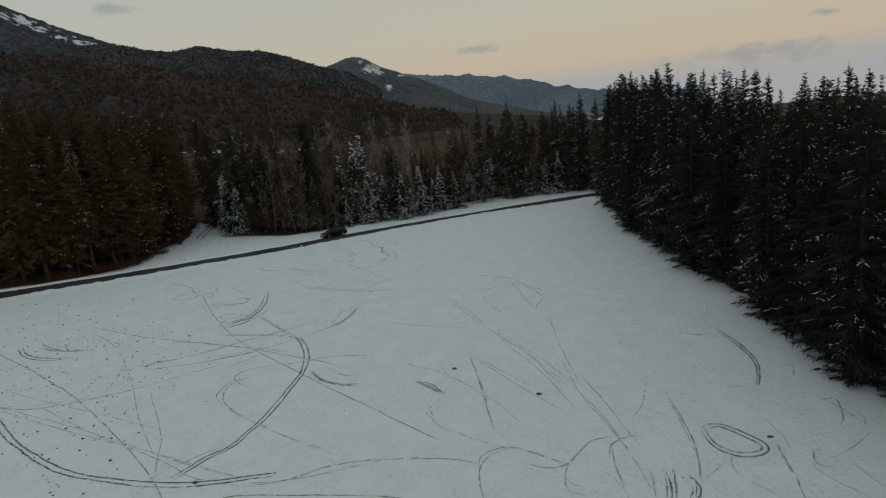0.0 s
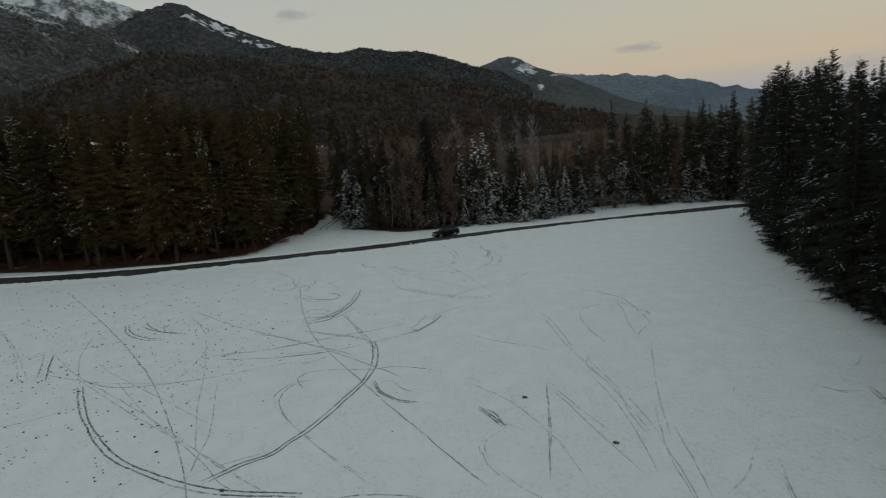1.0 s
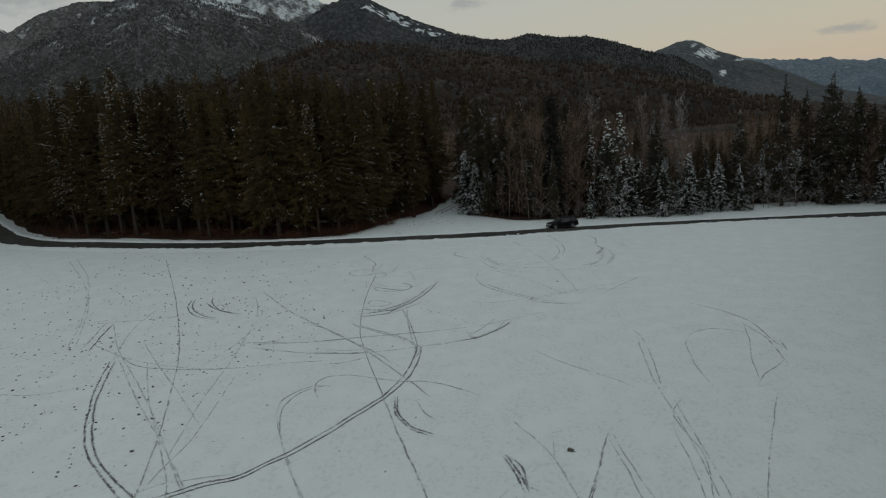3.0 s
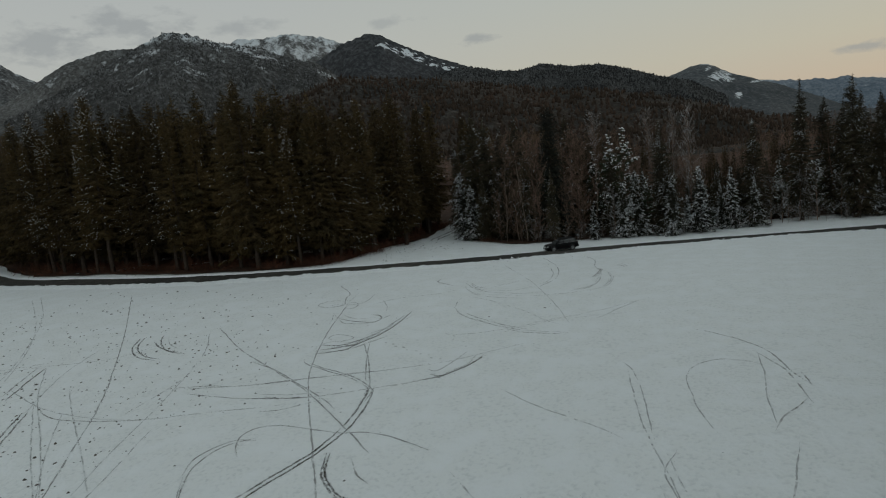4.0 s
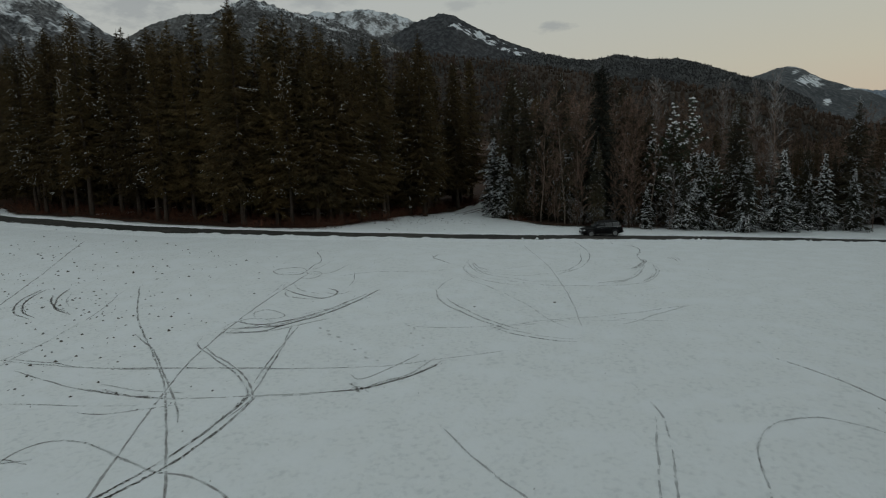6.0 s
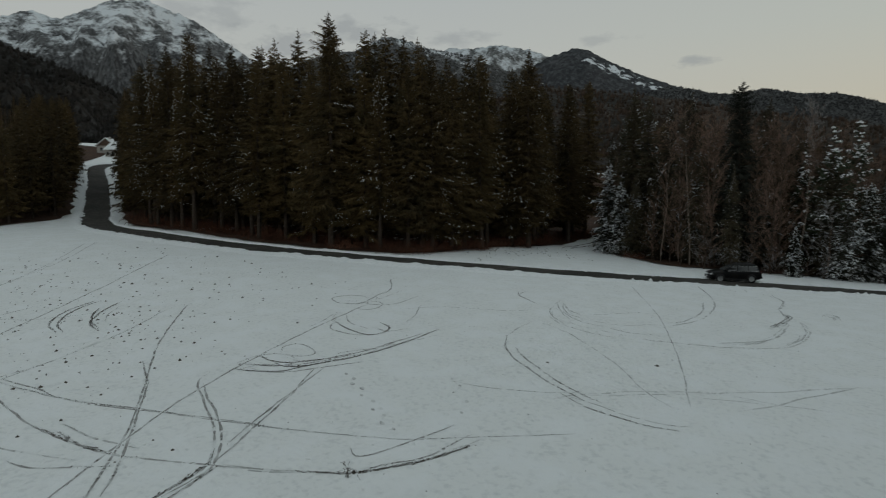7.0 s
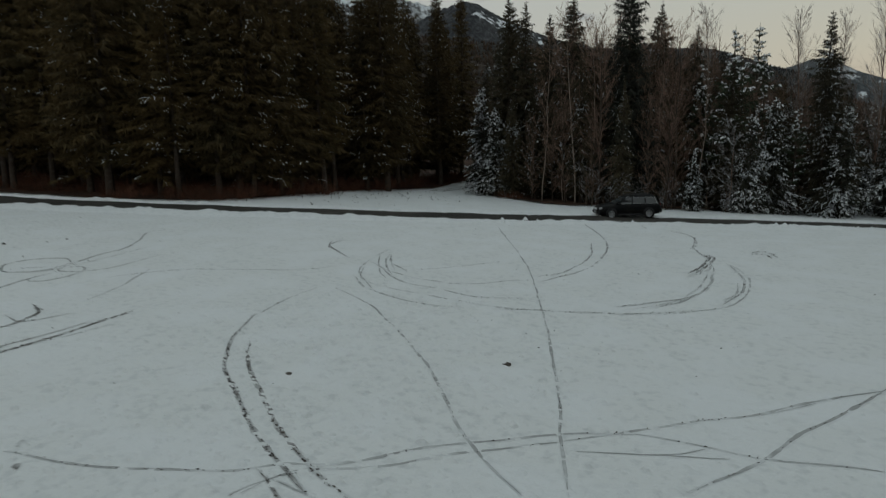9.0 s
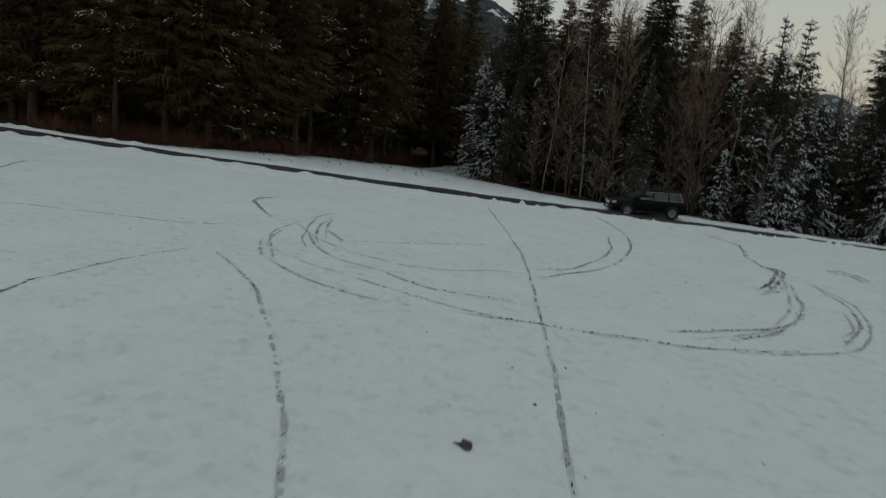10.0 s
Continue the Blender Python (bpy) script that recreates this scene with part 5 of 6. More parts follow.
tyre_track(.2, 2, [(-22.3, 93.0), (-22.0, 91.5), (-21.6, 90.2), (-21.3, 89.2)])
tyre_track(.2, 4, [(-21.3, 89.2), (-20.4, 88.0), (-19.7, 87.2), (-18.8, 86.4), (-17.9, 85.85), (-16.9, 85.35), (-15.9, 84.85), (-15.1, 84.45), (-14.4, 84.15), (-13.6, 83.9), (-12.8, 83.6)])
tyre_track(.2, 4, [(-19.5, 87.7), (-18.7, 87.0), (-17.8, 86.4), (-17.0, 85.9), (-16.0, 85.4), (-15.2, 84.95), (-14.5, 84.65), (-13.9, 84.4), (-13.2, 84.15), (-12.3, 83.9)])
tyre_track(.2, 2, [(-25.1, 80.6), (-24.9, 81.5), (-24.5, 82.6), (-24.5, 83.6), (-24.8, 84.5)])
tyre_track(.2, 2, [(-39.5, 97.3), (-39.2, 96.1), (-36.8, 94.1), (-35.5, 92.6), (-35.0, 91.2), (-34.2, 90.0), (-33.6, 88.4), (-34.3, 87.6), (-35.0, 87.5), (-36.2, 88.1), (-36.3, 89.1), (-35.5, 90.1), (-34.3, 89.9)])
tyre_track(.2, 4, [(-30.9, 84.4), (-29.0, 83.9), (-27.6, 83.7), (-26.7, 83.9), (-26.5, 84.6), (-26.8, 85.3), (-27.4, 85.8), (-28.4, 86.0)])
tyre_track(.2, 2, [(-31.5, 85.8), (-30.4, 85.1), (-29.2, 84.7), (-27.9, 84.6)])
tyre_track(.2, 1, [(-30.9, 84.4), (-31.8, 85.1), (-32.3, 85.9)])
tyre_track(.2, 2, [(-24.5, 80.4), (-24.1, 81.7), (-24.5, 82.9), (-24.1, 83.9), (-24.5, 85.4), (-24.7, 86.8)])
tyre_track(.2, 1, [(-30.5, 82.3), (-31.1, 83.5), (-32.4, 85.8)])
tyre_track(.2, 1, [(-27.4, 87.2), (-28.6, 89.1), (-30.3, 91.1)])
tyre_track(.2, 1, [(-24.3, 88.7), (-23.7, 89.6)])
tyre_track(.2, 2, [(-25.0, 97.3), (-27.7, 98.8), (-28.4, 99.7), (-28.7, 101.0)])
tyre_track(.2, 1, [(-24.7, 99.0), (-22.3, 96.2), (-21.1, 95.2)])
tyre_track(.2, 1, [(-24.0, 98.9), (-21.6, 96.3)])
tyre_track(.2, 1, [(-23.3, 96.4), (-22.1, 94.9), (-20.4, 93.6)])
tyre_track(.2, 1, [(-21.0, 96.9), (-20.0, 98.6), (-19.0, 100.5)])
tyre_track(.25, 3, [(-11.7, 102.5), (-11.7, 104.1), (-11.8, 106.5), (-12.4, 107.3)])
tyre_track(.2, 2, [(-16.1, 115.7), (-14.4, 114.0), (-13.3, 110.2), (-13.3, 108.6)])
tyre_track(.2, 1, [(-10.9, 102.3), (-10.7, 99.8), (-11.1, 98.0), (-12.0, 96.1)])
tyre_track(.2, 1, [(-10.0, 101.8), (-9.7, 100.0), (-9.9, 99.0)])
tyre_track(.2, 1, [(-19.6, 118.6), (-18.7, 118.2), (-17.3, 115.5)])
tyre_track(.2, 1, [(-19.2, 115.8), (-18.3, 115.5)])
tyre_track(.2, 4, [(-38.7, 73.7), (-40.8, 73.8), (-42.9, 74.8), (-44.6, 76.0), (-45.6, 77.1)])
tyre_track(.2, 1, [(-44.3, 76.5), (-42.5, 75.3), (-40.8, 74.6)])
tyre_track(.2, 2, [(-21.0, 62.0), (-22.0, 62.9), (-22.6, 63.9), (-22.3, 64.9), (-21.1, 65.5), (-19.0, 65.6), (-17.1, 65.6), (-15.4, 66.0), (-13.7, 65.9), (-11.1, 65.2)])
tyre_track(.2, 4, [(-26.8, 75.9), (-25.9, 76.3), (-24.9, 77.2), (-24.7, 77.9), (-24.4, 79.3), (-24.1, 81.2)])
tyre_track(.2, 2, [(-24.1, 81.2), (-24.2, 83.4), (-24.0, 86.7)])
tyre_track(.2, 4, [(-27.0, 76.6), (-25.7, 77.4), (-25.3, 78.7)])
tyre_track(.2, 1, [(-27.3, 76.3), (-27.8, 77.6), (-27.0, 78.7), (-25.2, 78.6)])
tyre_track(.2, 2, [(-27.2, 75.0), (-26.2, 74.0), (-23.5, 73.1), (-21.2, 72.4), (-19.5, 71.6)])
tyre_track(.2, 4, [(-19.5, 71.6), (-18.6, 70.9), (-18.1, 69.9), (-18.0, 69.2)])
tyre_track(.2, 2, [(-33.5, 67.8), (-29.4, 69.1), (-26.4, 70.4), (-24.0, 71.7), (-21.6, 72.8), (-19.0, 74.2)])
tyre_track(.2, 2, [(-31.4, 67.5), (-27.2, 67.8), (-24.2, 68.4), (-21.7, 69.2), (-19.1, 70.7), (-17.4, 71.8)])
tyre_track(.2, 4, [(-25.8, 68.1), (-24.2, 68.4), (-21.7, 69.2)])
tyre_track(.2, 1, [(-14.9, 74.1), (-14.1, 75.3), (-13.7, 76.9), (-13.6, 78.3)])
for strength, points in (
        (2, [(-13.9, 83.0), (-13.7, 83.6), (-13.3, 84.2), (-12.3, 85.1), (-11.5, 86.1), (-10.4, 87.2)]),
        (2, [(-10.4, 87.2), (-9.8, 87.9), (-9.1, 88.7), (-8.6, 89.3), (-8.0, 89.9), (-6.8, 91.5), (-5.7, 92.9)]),
        (1, [(-10.1, 87.0), (-8.6, 87.8), (-7.8, 88.2)]),
        (2, [(-24.1, 99.1), (-22.8, 97.6), (-21.1, 96.5)]),
        (2, [(-12.3, 106.8), (-11.6, 105.4), (-11.4, 103.7), (-11.7, 102.3)]),
        (2, [(-11.1, 103.1), (-10.7, 100.9), (-10.9, 98.3), (-11.5, 96.7)]),
        (2, [(-10.9, 105.3), (-10.0, 102.9), (-9.6, 100.6), (-9.8, 98.4)]),
        (2, [(-32.8, 87.4), (-31.9, 87.4), (-31.6, 88.1), (-32.2, 89.4), (-33.2, 89.7), (-33.5, 88.8), (-33.4, 87.9)]),
        (4, [(-10.6, 109.4), (-10.2, 110.0), (-9.6, 109.3)]),
        (4, [(-27.8, 77.8), (-26.7, 77.7), (-25.7, 78.1), (-25.1, 79.0), (-24.6, 80.1)]),
        (2, [(-27.1, 78.5), (-26.1, 79.1), (-26.0, 79.8), (-27.1, 80.3), (-28.1, 80.2), (-28.2, 79.4), (-27.4, 78.8)]),
        (4, [(-44.9, 75.5), (-43.1, 74.6), (-41.2, 74.0), (-39.8, 73.9)]),
        (4, [(-7.4, 59.6), (-6.5, 59.0), (-5.9, 58.0), (-5.6, 57.4)]), (4, [(-5.8, 57.4), (-5.5, 57.5), (-5.1, 57.4)]),
        (4, [(-15.7, 74.0), (-14.9, 73.8), (-14.6, 74.6)]), (2, [(-14.6, 74.6), (-14.0, 76.0), (-14.1, 78.3)])):
    tyre_track(.2, strength, points)
for strength, points in (
        (1, [(-79.1, 84.0), (-66.0, 77.1), (-56.8, 71.2), (-47.2, 63.3)]),
        (4, [(-45.4, 63.3), (-47.3, 65.7), (-49.2, 68.4)]),
        (1, [(-49.2, 68.4), (-43.0, 64.2), (-35.0, 59.8), (-29.2, 56.4), (-23.5, 52.8), (-19.5, 50.6)]),
        (1, [(-56.0, 60.4), (-53.8, 61.8), (-53.4, 65.4), (-49.6, 68.7), (-44.9, 71.1), (-43.5, 75.1)]),
        (2, [(-41.5, 63.2), (-38.2, 62.3), (-35.0, 62.7), (-30.8, 63.8)]),
        (1, [(-41.5, 78.9), (-36.5, 73.5), (-31.7, 65.5), (-28.7, 59.5), (-25.5, 54.0)]),
        (2, [(-22.6, 59.8), (-23.3, 61.4), (-22.6, 63.3), (-21.4, 63.7)]),
        (1, [(-22.6, 59.8), (-20.5, 57.6), (-17.5, 54.9), (-13.5, 52.0)]),
        (3, [(-29.2, 47.7), (-28.4, 48.3), (-26.2, 48.3)]),
        (1, [(-9.2, 63.7), (-7.0, 61.9), (-5.3, 60.3), (-3.6, 57.9), (-1.7, 54.9)]),
        (1, [(-5.8, 60.5), (-6.0, 62.1), (-5.4, 62.7)]),
        (2, [(-3.1, 63.6), (-2.9, 60.1), (-2.7, 56.7), (-2.8, 54.6)]),
        (1, [(-3.0, 63.5), (-1.4, 60.5), (0.2, 57.9), (0.8, 57.0)]),
        (1, [(-3.6, 77.0), (-1.7, 70.4), (0.4, 65.2), (2.0, 60.7), (3.4, 56.2)]),
        (1, [(0.2, 68.1), (0.0, 65.8), (1.7, 62.3), (2.2, 59.3), (3.0, 56.4)]),
        (1, [(5.1, 69.9), (4.4, 61.8), (4.3, 56.5)]),
        (2, [(9.4, 62.4), (9.1, 61.5), (9.5, 61.0)]),
        (2, [(-6.4, 54.0), (-6.7, 55.6), (-5.9, 56.7)]),
        (2, [(-33.3, 68.1), (-31.0, 68.9), (-28.7, 69.4), (-25.5, 71.0), (-23.1, 72.2), (-20.6, 73.4), (-18.5, 74.5), (-16.6, 75.7)]),
        (1, [(-16.6, 75.7), (-15.3, 76.6), (-13.6, 78.5), (-12.7, 79.5), (-11.5, 80.8)]),
        (2, [(-25.9, 74.1), (-24.5, 73.6), (-22.0, 72.9), (-20.0, 72.1), (-18.5, 71.1), (-18.0, 70.2), (-17.8, 69.3)]),
        (2, [(-31.1, 73.4), (-27.7, 72.4), (-24.7, 71.0), (-22.0, 69.7), (-20.3, 68.8), (-19.2, 68.1)]),
        (4, [(-16.6, 72.4), (-15.7, 73.1), (-14.7, 74.0), (-14.2, 74.9), (-13.8, 76.0), (-13.6, 77.1), (-13.5, 77.8)]),
        (2, [(-18.3, 71.3), (-17.3, 71.9), (-16.6, 72.4)]),
        (4, [(-25.1, 68.4), (-23.1, 68.7), (-21.6, 69.3)]),
        (2, [(-25.8, 68.7), (-23.5, 69.2), (-21.6, 69.9)])):
    tyre_track(.2, strength, points)
for strength, points in (
        (2, [(-22.5, 94.9), (-20.7, 93.6), (-18.9, 93.1), (-17.5, 93.1), (-16.4, 93.4)]),
        (2, [(-15.7, 93.8), (-14.4, 94.4), (-13.2, 94.9), (-11.8, 95.6), (-10.4, 97.2)]),
        (2, [(-23.0, 96.9), (-20.3, 95.1), (-18.4, 94.9), (-16.9, 94.8), (-15.5, 95.5)]),
        (1, [(-24.0, 97.4), (-21.1, 96.0), (-18.4, 95.9), (-17.0, 97.6), (-16.3, 98.1)]),
        (4, [(-10.6, 108.9), (-10.0, 109.0), (-9.6, 108.1)]),
        (2, [(-11.3, 104.4), (-10.8, 101.3), (-10.8, 99.0), (-11.6, 97.4), (-12.5, 96.1)]),
        (1, [(-30.3, 89.3), (-29.3, 91.4), (-27.1, 93.1), (-25.0, 94.4), (-24.1, 96.3)])):
    tyre_track(.2, strength, points)
tyre_track(.2, 2, [(-24.2, 78.7), (-21.5, 75.3), (-18.5, 71.0)])
tyre_track(.2, 2, [(-14.7, 63.5), (-13.6, 62.4), (-12.6, 61.9)])
tyre_track(.2, 1, [(-42.0, 65.9), (-37.5, 63.3), (-31.2, 59.9), (-26.6, 57.3)])
tyre_track(.2, 2, [(-26.4, 76.5), (-25.2, 76.7), (-24.1, 78.2), (-23.1, 80.8)])
tyre_track(.2, 4, [(5.6, 78.1), (5.8, 77.3), (6.0, 76.4)])
tyre_track(.2, 2, [(5.7, 74.7), (5.2, 73.5), (4.5, 72.2), (4.2, 70.8)])


def clods(seed, count, name, label, place, size):
    rnd = random.Random(seed)
    vs, fs = [], []
    for _ in range(count):
        x, y = place(rnd)
        r = size * rnd.uniform(0.4, 1.3)
        z = ground_z(x, y)
        k = len(vs)
        for i in range(6):
            a = 1.047 * i
            vs.append((x + r * math.cos(a) * rnd.uniform(0.6, 1.3), y + r * math.sin(a) * rnd.uniform(0.5, 1.1), z - 0.01))
        vs.append((x + rnd.uniform(-0.3, 0.3) * r, y, z + r * rnd.uniform(0.3, 0.8)))
        fs.extend((k + i, k + (i + 1) % 6, k + 6) for i in range(6))
    ob = piece(name, vs, fs, MUD)
    return tagged(ob, label, "soil clods", kind="stuff")


clods(31, 420, "soil_clods", "small dark clods of soil scattered over the snow", lambda r: (r.gauss(-39, 8), r.gauss(66, 9)), 0.08)
clods(32, 150, "soil_clods", "dark clods of soil near the road", lambda r: (r.uniform(-75, -40), r.uniform(72, 93)), 0.12)
CLODS = ((-4.5, 61, 0.14), (1.1, 55.6, 0.14), (-12.9, 89.9, 0.075), (-16.8, 86.7, 0.055), (13.2, 47.6, 0.12), (-21.5, 50.3, 0.13), (-28.2, 53.8, 0.1))
for x, y, s in CLODS:
    bm = bmesh.new()
    bmesh.ops.create_icosphere(bm, subdivisions=2, radius=s)
    for v in bm.verts:
        v.co *= 1 + 0.9 * noise.noise(v.co * (1.7 / s) + Vector((x, y, 0))) + 0.3 * noise.noise(v.co * (5 / s))
        v.co.x *= 1.25
        v.co.z *= 0.55
    ob = part("clod", bm, MUD, smooth=False)
    ob.location = (x, y, ground_z(x, y) + 0.1 * s)
    tagged(ob, "dark lump of soil lying on the snow", "clod", "lumps of soil on the meadow")

clods(35, 130, "soil_clods", "brown grass tufts showing through the snow at the trail's mouth", lambda r: (r.gauss(-45, 3.5), r.gauss(124, 6)), 0.10)
clods(36, 480, "soil_clods", "small dark clods of soil scattered over the snow", lambda r: (r.uniform(-68, -27), r.uniform(50, 78)), 0.11)
clods(33, 120, "soil_clods", "tiny dark flecks of earth and grass on the snow", lambda r: (r.gauss(-16, 8), r.gauss(94, 10)), 0.026)
clods(34, 260, "soil_clods", "tiny dark flecks of earth and grass on the snow", lambda r: (r.uniform(-60, 16), r.uniform(45, 112)), 0.03)


def snow_lumps():
    """Lumps of ploughed snow along the near edge of the road."""
    rnd = random.Random(41)
    vs, fs = [], []
    for k in range(0, len(road_line)):
        p = road_line[k]
        if not -95 < p.x < 32:
            continue
        for _ in range(9):
            if rnd.random() < 0.45 + 0.5 * sway(k * 0.8, 3.0, 0.3, 2.0):
                continue
            side = -1 if rnd.random() < 0.7 else 1
            c = p + beside(road_line, k) * ((-2.1 if side < 0 else 3.0) + rnd.gauss(0, 0.4))
            r = rnd.uniform(0.04, 0.15) * (2.0 if rnd.random() < 0.06 else 1)
            z, q = ground_z(c.x, c.y) + 0.05, len(vs)
            for i in range(6):
                a = 1.047 * i
                vs.append((c.x + r * 1.3 * math.cos(a) * rnd.uniform(0.7, 1.3), c.y + r * 1.3 * math.sin(a) * rnd.uniform(0.7, 1.3), z - 0.04))
            vs.append((c.x, c.y, z + r * rnd.uniform(0.6, 1.1)))
            fs.extend((q + i, q + (i + 1) % 6, q + 6) for i in range(6))
    return tagged(piece("snow_lumps", vs, fs, SNOW_CLUMP), "lumps of ploughed snow along the road's edges", "snow lumps", kind="stuff")


snow_lumps()


def drifts(seed, count, place):
    """Low soft lumps of loose snow on the crust, past counting."""
    rnd = random.Random(seed)
    vs, fs = [], []
    for _ in range(count):
        x, y = place(rnd)
        if any(abs(x - c[0]) < 0.6 and abs(y - c[1]) < 0.6 for c in CLODS):
            continue
        r, a0, k = rnd.uniform(0.03, 0.10), rnd.random() * 6, len(vs)
        high = r * rnd.uniform(0.25, 0.7)
        for ring, lift in ((1.5, -0.012), (0.75, 0.75)):
            for i in range(7):
                a = a0 + 0.8976 * i
                px, py = x + ring * r * 1.3 * math.cos(a) * rnd.uniform(0.7, 1.2), y + ring * r * 0.8 * math.sin(a) * rnd.uniform(0.7, 1.2)
                vs.append((px, py, ground_z(px, py) + (lift if lift < 0 else high * lift)))
        vs.append((x, y, ground_z(x, y) + high))
        for i in range(7):
            j = (i + 1) % 7
            fs.append((k + i, k + j, k + 7 + j, k + 7 + i))
            fs.append((k + 7 + i, k + 7 + j, k + 14))
    return tagged(piece("snow_lumps", vs, fs, SNOW, smooth=True), "low soft lumps of loose snow on the meadow's crust", "snow lumps", kind="stuff")


drifts(61, 2400, lambda r: (r.gauss(-16.5, 3.5), r.gauss(88, 4)))
drifts(62, 2000, lambda r: (r.uniform(-45, 8), r.uniform(55, 105)))

# the trail from the road into the gap between the woods: two worn ruts, and prints of boots and paws on the meadow
TRAIL = [(-49.0, 137.5), (-50.4, 141), (-51.0, 146), (-51.6, 152), (-53.5, 160)]


def rut(offset, seed):
    line = smooth_line(TRAIL, 0.4)
    vs, fs = [], []
    for k, p in enumerate(line):
        side = beside(line, k)
        c = p + side * (offset + 0.15 * sway(k * 0.4, seed, 0.5, 2.0))
        w = 0.10 + 0.10 * sway(k * 0.4, seed, 0.9, 4.0)
        for o in (-w, w):
            q = c + side * o
            vs.append((q.x, q.y, ground_z(q.x, q.y) + 0.03))
    fs = [(2 * k, 2 * k + 1, 2 * k + 3, 2 * k + 2) for k in range(len(line) - 1)]
    return tagged(piece("trail_rut", vs, fs, LITTER, smooth=True), "brown worn rut of a forest trail through the snow", "trail", "ruts of the forest trail", "structure")


rut(-0.6, 1.0)
rut(0.6, 5.0)


def prints(seed, line, step, gap, size):
    """Dents of trodden snow along a line."""
    rnd = random.Random(seed)
    vs, fs = [], []
    for k, p in enumerate(smooth_line(line, step)):
        d = Vector((line[-1][0] - line[0][0], line[-1][1] - line[0][1], 0)).normalized()
        n = Vector((-d.y, d.x, 0))
        c = p + n * ((gap if k % 2 else -gap) + rnd.gauss(0, 0.04)) + d * rnd.gauss(0, 0.06)
        r, q = size * rnd.uniform(0.7, 1.2), len(vs)
        for i in range(8):
            a = 0.785 * i
            e = c + d * (r * 1.5 * math.cos(a) * rnd.uniform(0.8, 1.2)) + n * (r * 0.8 * math.sin(a) * rnd.uniform(0.8, 1.2))
            vs.append((e.x, e.y, ground_z(e.x, e.y) + 0.012))
        fs.append(tuple(range(q, q + 8)))
    return tagged(piece("footprints", vs, fs, SNOW_PRESSED), "line of trodden footprints in the snow", "footprints", "footprints on the meadow", "structure")


prints(51, [(-22.4, 79.2), (-20.4, 78.3), (-18.3, 77.5), (-16.4, 76.6)], 0.6, 0.10, 0.10)
prints(52, [(-18.4, 82.0), (-17.2, 80.9), (-15.6, 79.6)], 0.7, 0.15, 0.09)

# ---- the parked car ----
PAINT = material("car_paint", (0.004, 0.0043, 0.005), 0.42, (0.010, 0.009, 0.008), 1.4, 0.4, spec=0.14)
TRIM = material("dark_plastic", (0.02, 0.02, 0.021), 0.6)
GLASS = material("tinted_glass", (0.05, 0.056, 0.058), 0.04, spec=0.6)
CHROME = material("bright_trim", (0.62, 0.63, 0.64), 0.25, metal=1.0)
ALLOY = material("alloy", (0.48, 0.49, 0.50), 0.35, metal=0.9)
RUBBER = material("rubber", (0.018, 0.018, 0.018), 0.85)
RED_LENS = material("red_lens", (0.07, 0.008, 0.007), 0.2, spec=0.5)
CLEAR_LENS = material("clear_lens", (0.45, 0.46, 0.47), 0.12, spec=0.6)


def box_mesh(size, bevel=0.02, at=(0, 0, 0), turn=(0, 0, 0)):
    bm = bmesh.new()
    bmesh.ops.create_cube(bm, size=1.0)
    bmesh.ops.scale(bm, vec=size, verts=bm.verts)
    if bevel:
        bmesh.ops.bevel(bm, geom=bm.edges[:], offset=bevel, segments=2, affect="EDGES", profile=0.5)
    bmesh.ops.transform(bm, matrix=Matrix.LocRotScale(at, Euler(turn), None), verts=bm.verts)
    return bm


def disc_mesh(profile, segments=28):
    """A body of revolution about the y axis, from (radius, y) pairs."""
    bm = bmesh.new()
    rings = []
    for r, y in profile:
        rings.append([bm.verts.new((r * math.cos(6.2832 * i / segments), y, r * math.sin(6.2832 * i / segments))) for i in range(segments)])
    for a, b in zip(rings, rings[1:]):
        for i in range(segments):
            j = (i + 1) % segments
            bm.faces.new((a[i], a[j], b[j], b[i]))
    bm.faces.new(rings[0][::-1])
    bm.faces.new(rings[-1])
    bmesh.ops.recalc_face_normals(bm, faces=bm.faces[:])
    return bm


def loft(sections):
    bm = bmesh.new()
    rings = [[bm.verts.new(p) for p in s] for s in sections]
    n = len(rings[0])
    for a, b in zip(rings, rings[1:]):
        for i in range(n):
            j = (i + 1) % n
            bm.faces.new((a[i], a[j], b[j], b[i]))
    bm.faces.new(rings[0][::-1])
    bm.faces.new(rings[-1])
    bmesh.ops.recalc_face_normals(bm, faces=bm.faces[:])
    return bm


def slab(corners, thick):
    """A thin pane from four corners, thickened along its normal."""
    c = [Vector(p) for p in corners]
    n = (c[1] - c[0]).cross(c[3] - c[0]).normalized() * thick
    bm = bmesh.new()
    a = [bm.verts.new(p) for p in c]
    b = [bm.verts.new(p + n) for p in c]
    bm.faces.new(a[::-1])
    bm.faces.new(b)
    for i in range(4):
        j = (i + 1) % 4
        bm.faces.new((a[i], a[j], b[j], b[i]))
    return bm


